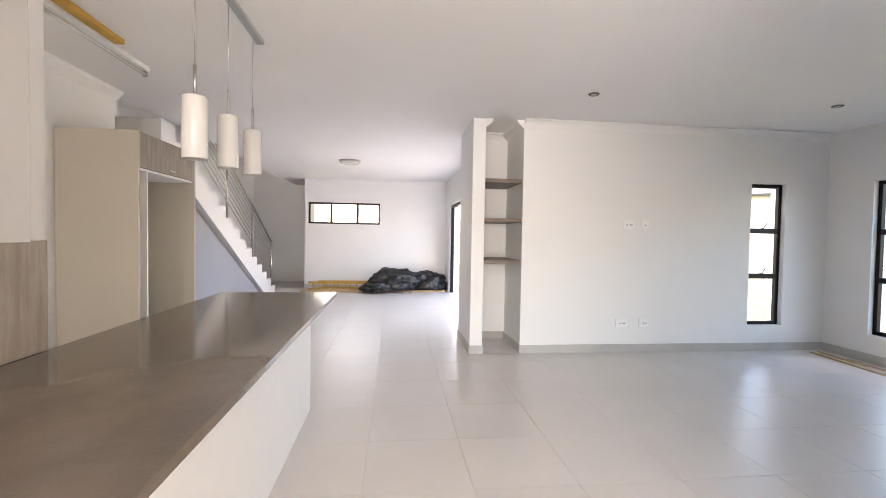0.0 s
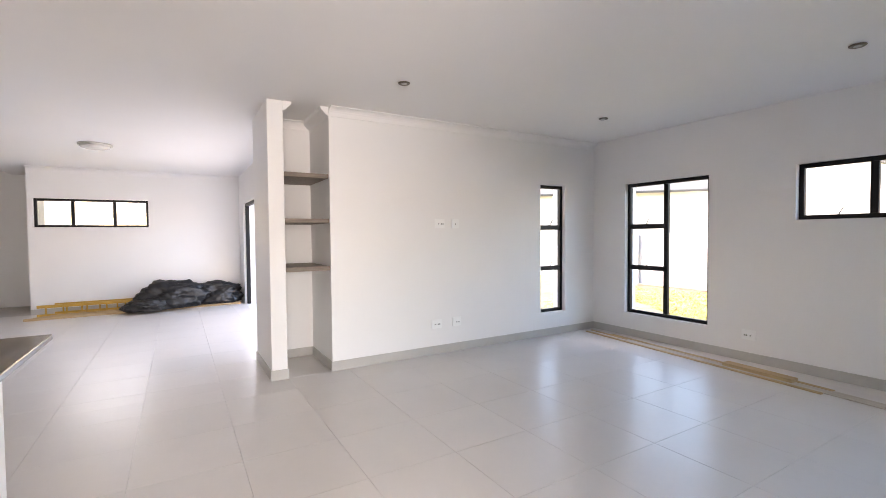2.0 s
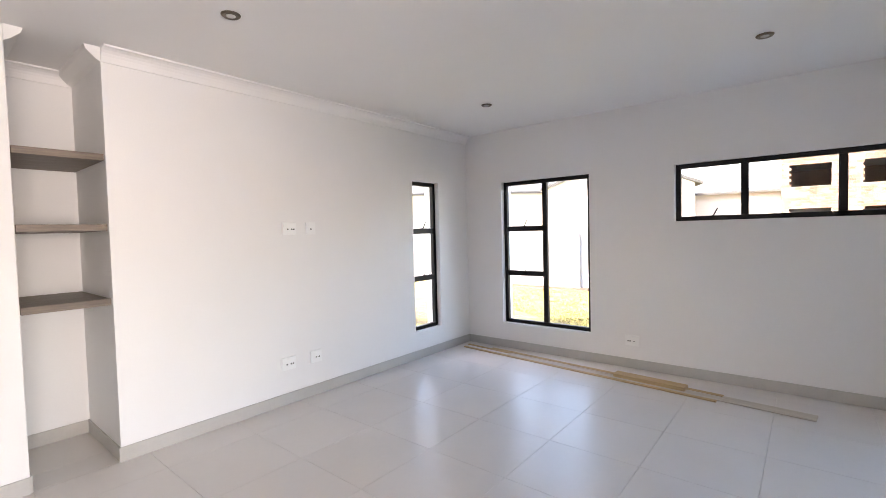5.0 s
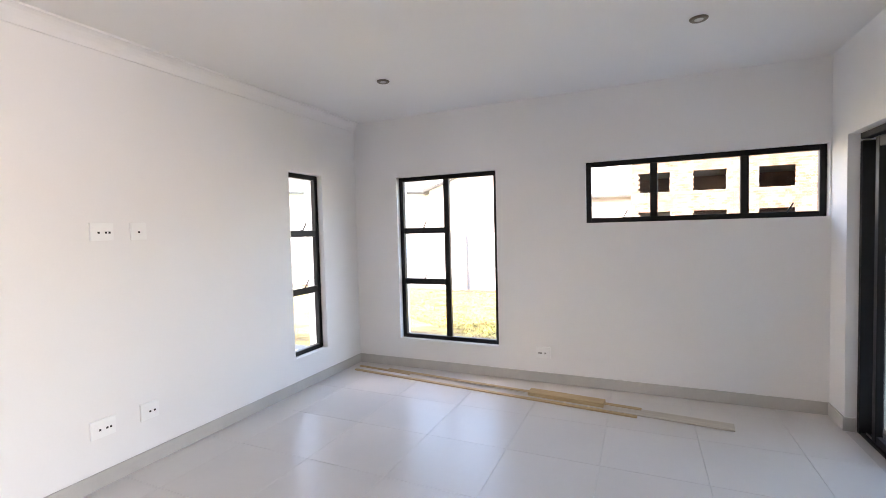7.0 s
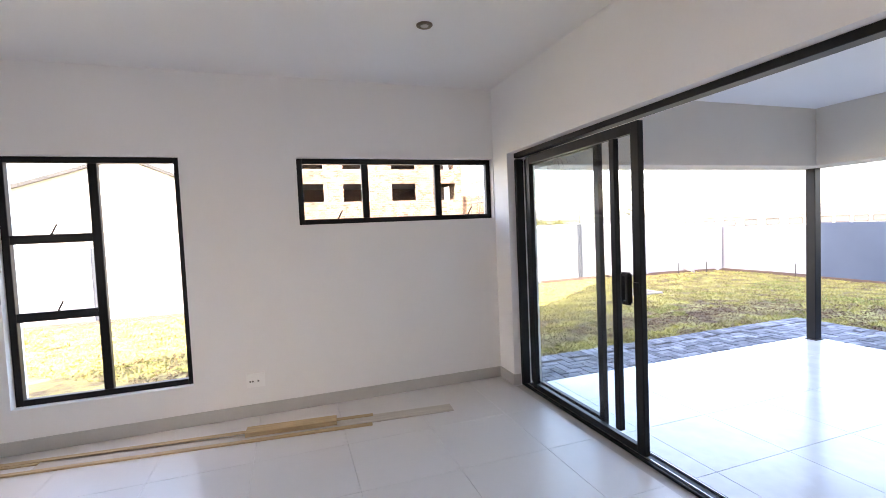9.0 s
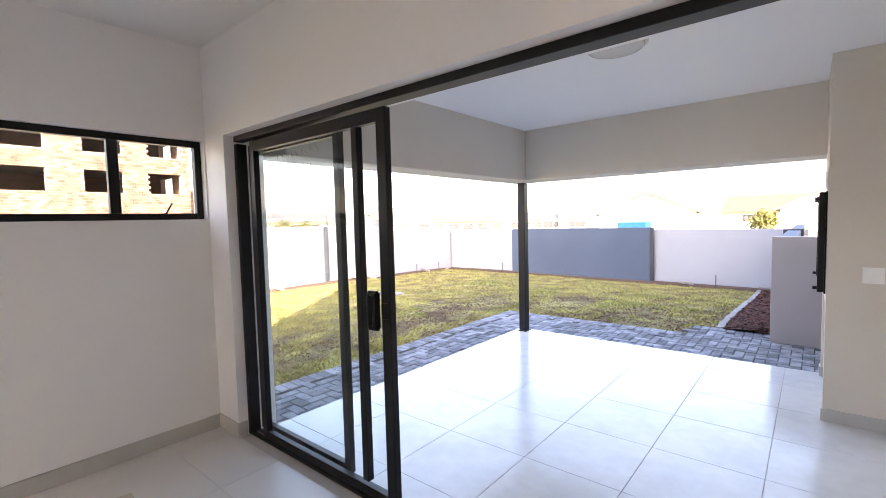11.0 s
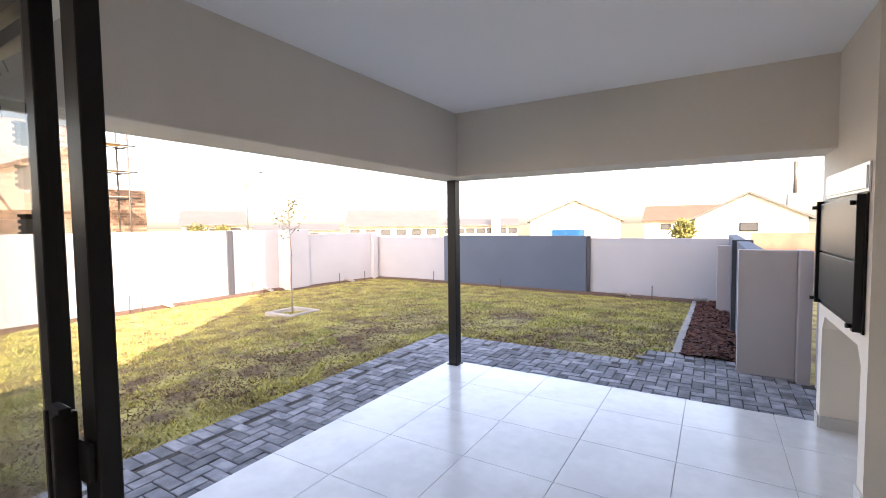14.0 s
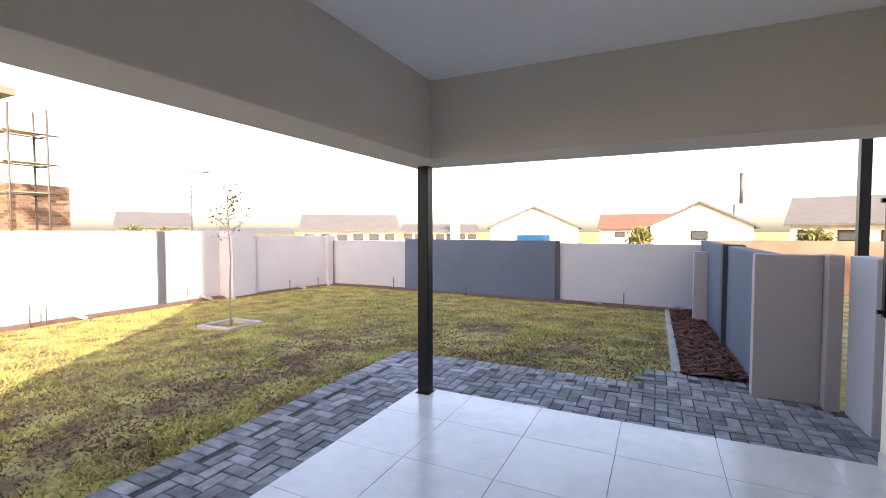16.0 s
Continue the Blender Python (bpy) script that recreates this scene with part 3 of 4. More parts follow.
fc = thing("fridge_cabinet", "tall beige cabinet with an empty fridge space", "cabinet", (-1.2, 3.9, 0.05))
part("side_panel", box(-1.655, -1.02, 3.45, 3.475, 0.05, 2.25, 0.002), CAB, fc)
part("side_panel", box(-1.655, -1.02, 4.50, 4.525, 0.05, 2.25, 0.002), CAB, fc)
part("inner_panel", box(-1.655, -1.04, 3.62, 3.64, 0.05, 1.93, 0.002), PLASTIC, fc, "white panel")
part("back_panel", box(-1.655, -1.64, 3.475, 4.50, 0.05, 2.25), CAB, fc)
part("shelf", box(-1.64, -1.04, 3.475, 4.50, 1.93, 1.95, 0.002), PLASTIC, fc)
part("top", box(-1.64, -1.04, 3.475, 4.50, 2.23, 2.25, 0.002), CAB, fc)
d = part("door", box(-1.04, -1.02, 3.478, 4.497, 1.95, 2.245, 0.002), CABWOOD, fc, "limed wood flap")
part("handle", box(-1.02, -1.0, 3.93, 4.05, 1.98, 1.99, 0.002), CHROME, d)
SHIFT = HOME
pl = thing("pendant_lamp", "three white cylinder pendants on a ceiling bar", "lamp", (0.13, 2.85, H))
part("bar", box(0.105, 0.155, 2.35, 3.52, H - 0.03, H, 0.004), CHROME, pl)
for y, z in ((2.47, 2.02), (2.90, 2.04), (3.35, 2.06)):
    part("cord", tube((0.13, y, z + 0.15), (0.13, y, H - 0.03), 0.003, 6), CHROME, pl)
    part("stem", tube((0.13, y, z), (0.13, y, z + 0.15), 0.008, 8), CHROME, pl)
    part("shade", lathe([(0.012, z + 0.005), (0.052, z), (0.058, z - 0.01), (0.058, z - 0.295), (0.054, z - 0.30), (0.050, z - 0.285), (0.02, z - 0.25)], (0.13, y, 0), 32), OPAL, pl, "white glass cylinder")
SHIFT = HOME + Vector((0.02, 0.45, 0))
bt = thing("fluorescent_batten", "ceiling batten with a bare fluorescent tube", "lamp", (-1.0, 3.2, H))
part("body", box(-1.03, -0.97, 2.6, 3.75, H - 0.04, H, 0.004), PLASTIC, bt)
part("tube", tube((-1.0, 2.63, H - 0.065), (-1.0, 3.72, H - 0.065), 0.013, 12), OPAL, bt)
for y in (2.62, 3.73):
    part("end_cap", box(-1.015, -0.985, y - 0.012, y + 0.012, H - 0.085, H - 0.04, 0.003), CHROME, bt)
part("cover", box(-0.93, -0.86, 2.6, 3.2, H - 0.035, H, 0.004), YELLOW, bt, "yellowed cover strip")

# ---- stairs ----
SHIFT = HOME + Vector((0.12, 0, 0))
stair = thing("staircase", "white plastered stair with pale risers", "stairs", (-2.2, 8.0, 0), kind="structure")
N_ST, GO, RI, Y0 = 15, 0.335, 0.178, 10.75
prof = [(Y0, 0.0)]
for i in range(N_ST):
    prof += [(Y0 - i * GO, (i + 1) * RI), (Y0 - (i + 1) * GO, (i + 1) * RI)]
prof += [(Y0 - N_ST * GO, N_ST * RI - 0.35), (Y0 - 0.65, 0.0)]
part("flight", prism(prof, "x", -2.79, -1.73), WHITE, stair)
structure("wall_under_stair", prism([(Y0 - 0.7, 0.0), (5.6, 0.0), (5.6, 2.3)], "x", -1.86, -1.80), GREYWALL, "grey painted panel under the stair", "wall")
rail = thing("stair_railing", "brushed steel railing with sloping rods", "railing", (-1.77, 8.0, 1))


def on_rail(y, h):
    return (-1.77, y, (Y0 - y) / GO * RI + RI + h)


for i in range(7):
    part("rod", tube(on_rail(Y0 - 0.2, 0.18 + 0.1 * i), on_rail(5.95, 0.18 + 0.1 * i), 0.006, 8), CHROME, rail)
part("handrail", tube(on_rail(Y0 - 0.15, 0.9), on_rail(5.95, 0.9), 0.022, 12), CHROME, rail)
for k in (0, 4, 8, 12):
    y = Y0 - 0.17 - k * GO
    part("post", tube((-1.77, y, (k + 1) * RI), (-1.77, y, on_rail(y, 0.9)[2]), 0.02, 12), CHROME, rail)


# ---- pile at the end wall ----
SHIFT = HOME + Vector((0.15, 0.62, 0))
random.seed(11)
for i, (x0, x1, y, z, m, lab) in enumerate(((-1.1, 0.6, 10.55, 0.10, YELLOW, "yellow"), (-0.9, 0.7, 10.8, 0.10, YELLOW, "yellow"))):
    ld = thing("ladder", "dusty yellow ladder lying on its side at the wall", "ladder", (x0, y, z), "ladders")
    for dz in (0.0, 0.16):
        part("stile", box(x0, x1, y, y + 0.05, z - 0.10 + dz, z - 0.05 + dz, 0.004), m, ld)
    n = 6
    for k in range(n):
        xx = x0 + 0.12 + k * (x1 - x0 - 0.24) / (n - 1)
        part("rung", tube((xx, y + 0.025, z - 0.05), (xx, y + 0.025, z + 0.06), 0.014, 8), m, ld)
for i in range(5):
    plank("timber", (-1.2 + 0.1 * i, 10.2 + 0.09 * i), (2.2 - 0.12 * i, 10.35 + 0.1 * i), 0.06, 0.04, PINE, "rough length of pine lying at the wall", 0.0)


def heap(name, cx, cy, cz, rx, ry, rz, seed, label):
    bm = bmesh.new()
    bmesh.ops.create_icosphere(bm, subdivisions=5, radius=1)
    off = Vector((seed * 7.3, seed * 1.7, 0))
    for v in bm.verts:
        p = v.co.copy()
        k = 1 + 0.30 * noise.noise(p * 1.7 + off) + 0.22 * abs(noise.noise(p * 4.0 + off)) - 0.12 * abs(noise.noise(p * 9 + off))
        z = p.z * k
        v.co = (cx + p.x * k * rx, cy + p.y * k * ry, max(0.045, cz + z * rz))
    for f in bm.faces:
        f.smooth = True
    return tagged(part(name, bm, SHEET), label, "plastic sheet")


heap("plastic_sheet", 0.95, 10.35, 0.2, 0.62, 0.32, 0.34, 1, "crumpled black plastic sheeting heaped on timber")
heap("plastic_sheet", 1.75, 10.5, 0.2, 0.48, 0.28, 0.26, 2, "crumpled black plastic sheeting in a lower heap")
heap("plastic_sheet", 0.55, 10.1, 0.1, 0.36, 0.24, 0.16, 3, "loose edge of crumpled black plastic sheeting")


# ---- garden ----
SHIFT = PATIO
def ground_z(x, y):
    d = math.hypot(max(x - 7.0, 0, -3.5 - x), max(-3.9 - y, 0, y - 13))
    t = min(d / 6.5, 1)
    return -0.11 - 0.30 * t * t * (3 - 2 * t) - 0.022 * min(max(d - 9, 0), 50)


def ground():
    def axis(lo, hi, step, far):
        v = list(np.arange(lo, hi + 0.01, step))
        return [-far, -far / 4] + v + [far / 4, far]
    xs, ys = axis(-16, 30, 0.5, 1500), axis(-30, 30, 0.5, 1500)
    bm = bmesh.new()
    vs = [[bm.verts.new((x, y, ground_z(x, y) + (0.012 * noise.noise((x * 1.3, y * 1.3, 0)) if abs(x) < 40 and abs(y) < 40 else 0))) for y in ys] for x in xs]
    for i in range(len(xs) - 1):
        for j in range(len(ys) - 1):
            cx, cy = (xs[i] + xs[i + 1]) / 2, (ys[j] + ys[j + 1]) / 2
            f = bm.faces.new((vs[i][j], vs[i + 1][j], vs[i + 1][j + 1], vs[i][j + 1]))
            f.smooth = True
    for v in bm.verts:
        if -3.6 < v.co.x < 6.6 and -3.1 < v.co.y < 13.9:
            v.co.z = -0.24
    return bm


structure("ground", ground(), SOIL, "patchy dry lawn ground reaching the horizon", "ground")


def tufts(name, n, seed, m, label, height, keep):
    """Short blades over the lawn, where keep(x, y) allows them."""
    rng = np.random.default_rng(seed)
    u = rng.random(n) ** 1.35
    ang = rng.uniform(-1.75, 0.9, n)
    x, y = 4.0 + (2.5 + 14 * u) * np.cos(ang), -0.5 + (2.5 + 14 * u) * np.sin(ang)
    ok = (x < 14.6) & (y > -11.0 + 0.064 * (14.2 - x)) & (y < 12) & ((x > 7.06) | (y < -3.87)) & ((x > 4.34) | (y < -4.39)) & (x > 4.05)
    x, y = x[ok], y[ok]
    ok = np.array([keep(a, b) for a, b in zip(x, y)])
    x, y = x[ok], y[ok]
    n = len(x)
    z = np.array([ground_z(a, b) for a, b in zip(x, y)])
    h = np.clip(height + rng.normal(0, 0.35 * height, n), 0.006, 0.06)
    w = 0.007 + 0.0009 * np.hypot(x - 4, y + 1)
    a = rng.uniform(0, 6.283, n)
    lean = rng.normal(0, 0.03, (n, 2))
    V = np.empty((n, 3, 3))
    V[:, 0] = np.stack([x - w * np.cos(a), y - w * np.sin(a), z - 0.005], 1)
    V[:, 1] = np.stack([x + w * np.cos(a), y + w * np.sin(a), z - 0.005], 1)
    V[:, 2] = np.stack([x + lean[:, 0], y + lean[:, 1], z + h], 1)
    me = bpy.data.meshes.new(name)
    me.vertices.add(3 * n)
    me.vertices.foreach_set("co", V.ravel())
    me.loops.add(3 * n)
    me.loops.foreach_set("vertex_index", np.arange(3 * n))
    me.polygons.add(n)
    me.polygons.foreach_set("loop_start", np.arange(0, 3 * n, 3))
    me.update()
    me.validate()
    me.materials.append(m)
    return tagged(new(name, me), label, "grass", kind="stuff")


def bare(x, y):
    """High where the turf by the paving has died off."""
    d = min(abs(x - 7.05) if y > -3.85 else math.hypot(max(x - 7.05, 0), min(y + 3.85, 0)), 6)
    band = math.exp(-((d - 1.1) / 0.9) ** 2)
    return noise.noise((x * 1.6, y * 0.9, 3.1)) + 0.7 * noise.noise((x * 5, y * 4, 1.1)) + 0.95 * band - 0.50


tufts("grass", 190000, 4, GRASS, "short dry yellow-green lawn", 0.026, lambda x, y: bare(x, y) < 0.06)
tufts("dead_grass", 150000, 5, DEAD, "dead brown turf patches in the lawn beside the paving", 0.016, lambda x, y: bare(x, y) > -0.02)
tufts("green_grass", 120000, 6, GREEN, "greener patches in the lawn", 0.022, lambda x, y: noise.noise((x * 0.8, y * 0.8, 8.0)) + 0.5 * noise.noise((x * 3, y * 3, 2.0)) > 0.28 and bare(x, y) < 0.1)


# boundary walls
DIRT = mat("bare_soil", (0.11, 0.065, 0.045), 0.95, vary=0.4, scale=6, fine=60, bump=0.8, coord="World")


def soil_strip(a, b, w, n=40):
    """A strip of bare soil with a wavy edge along the foot of a wall."""
    a, b = Vector((*a, 0)), Vector((*b, 0))
    side = Vector((0, 0, 1)).cross((b - a).normalized())
    bm = bmesh.new()
    rows = []
    for i in range(n + 1):
        p = a.lerp(b, i / n)
        k = w * (0.75 + 0.5 * noise.noise((p.x * 0.9, p.y * 0.9, 5)))
        rows.append([bm.verts.new((q.x, q.y, ground_z(q.x, q.y) + h)) for q, h in ((p, 0.06), (p + side * k * 0.6, 0.045), (p + side * k, 0.0))])
    for r, s in zip(rows, rows[1:]):
        for k in range(2):
            bm.faces.new((r[k], r[k + 1], s[k + 1], s[k]))
    structure("soil_edge", bm, DIRT, "dark bare soil along the foot of the wall", "soil")


soil_strip((14.3, -11.2), (14.5, -7.4), 0.3)
soil_strip((14.9, -7.4), (14.95, 14.0), 0.35)
soil_strip((3.3, -10.45), (14.3, -11.2), 0.35)

def slab_wall(name, a, b, z0, z1, w, m, label):
    a, b = Vector((*a, 0)), Vector((*b, 0))
    d = b - a
    ob = part(name, box(0, d.length, -w / 2, w / 2, z0, z1, 0.01), m)
    ob.matrix_world = Matrix.Translation(a) @ pose(0, 0, 0, 0, 0, math.degrees(math.atan2(d.y, d.x)))
    return tagged(ob, label, "garden wall", kind="structure")


slab_wall("wall_garden_east", (15.07, 16.0), (14.98, -7.4), -0.9, 1.40, 0.16, GREYWALL, "tall pale grey plastered boundary wall")
slab_wall("wall_garden_corner", (14.56, -8.1), (14.3, -11.4), -0.9, 1.24, 0.16, GREYWALL, "pale grey plastered boundary wall")
for y in (11.0, 7.63, 4.28, 0.93, -2.42, -5.77):
    structure("wall_joint", box(14.86, 14.92, y - 0.08, y + 0.08, -0.6, 1.39, 0.004), DARKJOINT if y < 2 else GREYWALL, "narrow dark pier in the boundary wall", "pier")
structure("wall_garden_pier", box(14.38, 14.9, -8.1, -7.35, -0.6, 1.40, 0.01), GREYWALL, "wide grey pier of the boundary wall", "pier")
structure("wall_garden_pier_small", box(14.12, 14.25, -11.1, -10.85, -0.6, 1.23, 0.01), GREYWALL, "grey pier at the wall corner", "pier")
C, D = Vector((14.4, -11.3)), Vector((3.1, -10.58))
at = lambda t: tuple(C.lerp(D, t))
slab_wall("wall_garden_south", at(0), at(1), -0.9, 1.09, 0.16, GREYWALL, "pale grey plastered boundary wall")
slab_wall("wall_garden_dark", (at(0.285)[0], at(0.285)[1] + 0.12), (at(0.695)[0], at(0.695)[1] + 0.12), -0.9, 1.15, 0.14, BLUEWALL, "slate grey section of the boundary wall")
structure("wall_dark_edge", box(6.46, 6.54, -10.75, -10.60, -0.6, 1.15, 0.005), DARKJOINT, "dark painted end of the slate wall section", "pier")
slab_wall("wall_garden_west", (3.26, -10.6), (3.26, -4.03), -0.5, 1.19, 0.16, BLUEWALL, "slate grey side boundary wall")
structure("wall_west_pier", box(3.14, 3.40, -6.46, -6.24, -0.5, 1.21, 0.008), DARKJOINT, "dark pier of the side wall", "pier")
structure("wall_west_pier_pale", box(3.14, 3.57, -9.15, -8.95, -0.5, 1.0, 0.008), TAUPE, "pale pier of the side wall", "pier")
structure("wall_screen", box(2.925, 3.41, -4.03, -3.91, -0.3, 1.19, 0.008), TAUPE, "taupe plastered screen wall at the patio", "wall")
structure("wall_screen_pier", box(2.82, 2.925, -4.05, -3.80, -0.3, 1.195, 0.008), TAUPE, "taupe pier of the screen wall", "pier")
structure("wall_screen_return", box(2.66, 2.79, -3.80, -3.30, -0.3, 1.195, 0.008), GREYWALL, "pale return of the screen wall", "wall")
structure("wall_service", box(2.2, 2.41, -3.3, -2.72, -0.3, 2.7), TAUPE, "plastered outer wall", "wall")
tagged(part("gate_post", box(2.50, 2.58, -4.42, -4.34, -0.3, 3.4, 0.005), BLACK), "black steel post behind the screen wall", "post")


def spike(x, y, h, lean=0.0):
    z = ground_z(x, y)
    tagged(part("stake", tube((x, y, z - 0.05), (x + lean, y, z + h), 0.012, 6), STEEL), "thin steel stake at the foot of the wall", "stake", "stakes along the wall")


for x, y, h in ((14.7, -3.2, 0.42), (14.7, -3.45, 0.35), (14.7, -6.3, 0.38), (14.1, -9.1, 0.35), (13.9, -10.1, 0.35), (11.5, -10.75, 0.38), (9.0, -10.5, 0.3), (4.9, -10.3, 0.35)):
    spike(x, y, h)


def pipe(x, y):
    z = ground_z(x, y)
    bm = join(tube((x + 0.25, y, z + 0.12), (x, y, z + 0.10), 0.042, 14), tube((x, y, z + 0.10), (x - 0.05, y - 0.12, z + 0.03), 0.042, 14))
    tagged(part("drain_pipe", bm, EDGING), "grey plastic drain pipe stub at the wall", "pipe", "pipe stubs")


for p in ((14.62, -3.95), (14.62, -6.75), (14.0, -9.5), (5.5, -10.35), (3.75, -10.2)):
    pipe(*p)


# bark bed with edging
def chips():
    rng = random.Random(8)
    V, F = [], []
    for i in range(5200):
        x, y = rng.uniform(3.36, 3.94), rng.uniform(-10.3, -4.3)
        z = ground_z(x, y) + rng.uniform(0.0, 0.035) + 0.05 * max(0, 1 - abs(x - 3.6) / 0.42)
        l, w = rng.uniform(0.02, 0.06), rng.uniform(0.01, 0.025)
        a, t, r = rng.uniform(0, 6.28), rng.uniform(-0.5, 0.5), rng.uniform(-0.5, 0.5)
        u = Vector((math.cos(a), math.sin(a), t)) * l
        v = Vector((-math.sin(a), math.cos(a), r)) * w
        n = Vector((0, 0, 0.006))
        p = Vector((x, y, z))
        k = len(V)
        V += [p - u, p + v + n, p + u, p - v + n, p - n]
        F += [(k, k + 3, k + 1), (k + 3, k + 2, k + 1), (k, k + 4, k + 3), (k + 3, k + 4, k + 2)]
    me = bpy.data.meshes.new("bark_mulch")
    me.from_pydata(V, [], F)
    me.materials.append(BARK)
    tagged(new("bark_mulch", me), "red-brown bark chips in the bed along the wall", "mulch", kind="stuff")


chips()
bm = bmesh.new()
for i in range(16):
    y0, y1 = -4.28 - i * 0.38, -4.28 - (i + 1) * 0.38
    vs = [bm.verts.new((x, y, ground_z(x, y) + 0.012 + 0.05 * (1 - ((x - 3.65) / 0.36) ** 2))) for y in (y0, y1) for x in (3.33, 3.5, 3.65, 3.8, 3.96)]
    for k in range(4):
        bm.faces.new((vs[k], vs[k + 1], vs[k + 6], vs[k + 5]))
structure("bark_bed", bm, BARK, "bed of red-brown bark mulch", "flower bed")

# sapling in a square of edging
sap = thing("sapling", "thin staked sapling with few leaves on the lawn", "tree", (11.10, -4.65, ground_z(11.10, -4.65)))
sz = ground_z(11.10, -4.65)
tr = [(11.10, -4.65, sz - 0.05), (11.14, -4.67, sz + 0.7), (11.08, -4.65, sz + 1.2), (11.16, -4.68, sz + 1.8), (11.14, -4.66, sz + 2.35)]
part("trunk", join(*[tube(p, q, 0.018 - 0.003 * i, 8, 0.015 - 0.003 * i) for i, (p, q) in enumerate(zip(tr, tr[1:]))]), BARKWOOD, sap)
rng = random.Random(3)
twigs, leaves = [], bmesh.new()
for i in range(22):
    z = rng.uniform(1.55, 2.3)
    p = Vector((11.14, -4.67, sz + z))
    a = rng.uniform(0, 6.28)
    q = p + Vector((math.cos(a), math.sin(a), rng.uniform(0.2, 0.9))) * rng.uniform(0.18, 0.42)
    twigs.append(tube(p, q, 0.007, 5, 0.003))
    for k in range(6):
        c = p.lerp(q, rng.uniform(0.35, 1.05)) + Vector([rng.gauss(0, 0.05) for _ in range(3)])
        d1, d2 = Vector([rng.gauss(0, 1) for _ in range(3)]).normalized() * 0.035, Vector([rng.gauss(0, 1) for _ in range(3)]).normalized() * 0.018
        leaves.faces.new([leaves.verts.new(c + s) for s in (-d1, d2, d1, -d2)])
part("limbs", join(*twigs), BARKWOOD, sap)
part("crown", leaves, LEAF, sap, "sparse small olive leaves")
for dx, dy, lx, ly in ((0, 0.34, 0.38, 0.05), (0, -0.34, 0.38, 0.05), (0.34, 0, 0.05, 0.29), (-0.34, 0, 0.05, 0.29)):
    tagged(part("edging_stone", box(11.10 + dx - lx, 11.10 + dx + lx, -4.65 + dy - ly, -4.65 + dy + ly, sz - 0.05, sz + 0.06, 0.008), EDGING), "concrete edging stone round the sapling", "edging", "edging round the sapling")


# ---- beyond the walls ----
EYE0 = Vector((4.18, 0.86, 0))
FALL = 0.022  # the estate slopes away from the garden


def polar(az, dist):
    return EYE0 + Vector((math.cos(radians(az + 2.0)), math.sin(radians(az + 2.0)), 0)) * dist


def house(az0, az1, dist, eaves, ridge, roof, label, gable=True, windows=3, depth=9.0, base=-0.4):
    """A house whose front runs between two bearings; gable: the gable end faces the garden, else the eaves."""
    base, eaves, ridge = base - FALL * dist, eaves - FALL * dist, ridge - FALL * dist
    p, q = polar(az0, dist), polar(az1, dist)
    mid, w = (p + q) / 2, (q - p).length
    turn = math.degrees(math.atan2((q - p).y, (q - p).x))
    t = thing("house", label, "house", (mid.x, mid.y, base))
    t.rotation_euler = (0, 0, radians(turn + 180))
    bpy.context.view_layer.update()
    m = t.matrix_world.copy()

    def put(name, bm, mt, parent=t, lab=""):
        bm.transform(m)
        return part(name, bm, mt, parent, lab)
    e, r = eaves - base, ridge - base
    if gable:
        put("wall", prism([(-w / 2, 0), (w / 2, 0), (w / 2, e), (0, r - 0.12), (-w / 2, e)], "y", -depth, 0), HOUSE)
        for s in (-1, 1):
            put("roof", prism([(s * (w / 2 + 0.35), e - 0.18), (0, r - 0.1), (0, r + 0.06), (s * (w / 2 + 0.35), e - 0.02)], "y", -depth - 0.3, 0.3), roof)
    else:
        put("wall", box(-w / 2, w / 2, -depth, 0, 0, e), HOUSE)
        put("roof", prism([(0.5, e - 0.08), (-depth / 2, r), (-depth - 0.5, e - 0.08), (-depth - 0.5, e + 0.05), (-depth / 2, r + 0.14), (0.5, e + 0.05)], "x", -w / 2 - 0.3, w / 2 + 0.3), roof)
    for k in range(windows):
        x = -w / 2 + (k + 0.5) * w / windows
        win = put("window", box(x - 0.55, x + 0.55, -0.02, 0.05, e - 1.0, e - 0.35), BLACK)
        put("pane", box(x - 0.48, x + 0.48, 0.05, 0.06, e - 0.93, e - 0.42), DARKPANE, win)
    return t


bpy.context.view_layer.update()
house(-30, -36.6, 52, 2.9, 4.4, ROOFGREY, "pale single-storey house with a low grey roof", False, 3)
house(-48.5, -60.3, 50, 2.5, 4.3, ROOFGREY, "long white house with small windows", False, 6)
house(-61, -70.5, 56, 2.6, 3.4, ROOFGREY, "white flat-roofed house with small windows", False, 7)
house(-72.2, -83.0, 42, 2.7, 4.55, ROOFGREY, "white gabled house with a grey roof", True, 0)
house(-85.5, -94.5, 56, 2.9, 4.6, ROOFBROWN, "white house with a brown tiled roof", False, 2)
house(-91.0, -101.0, 38, 2.6, 4.4, ROOFGREY, "white gabled house with a grey roof edge", True, 1)
house(-104.0, -113.0, 36, 2.6, 4.4, ROOFGREY, "white house with a grey roof and roof light", False, 3)
house(-37.5, -47.5, 60, 2.3, 3.0, ROOFGREY, "distant pale low house", False, 5)
house(14.0, 27.0, 34, 4.6, 6.2, ROOFGREY, "white two-storey neighbour house", True, 3)
house(-1.0, 11.0, 38, 4.2, 4.6, ROOFGREY, "white flat-roofed neighbour house", False, 4)
house(31.0, 50.0, 36, 4.6, 6.0, ROOFGREY, "white neighbour house behind the wall", False, 4)
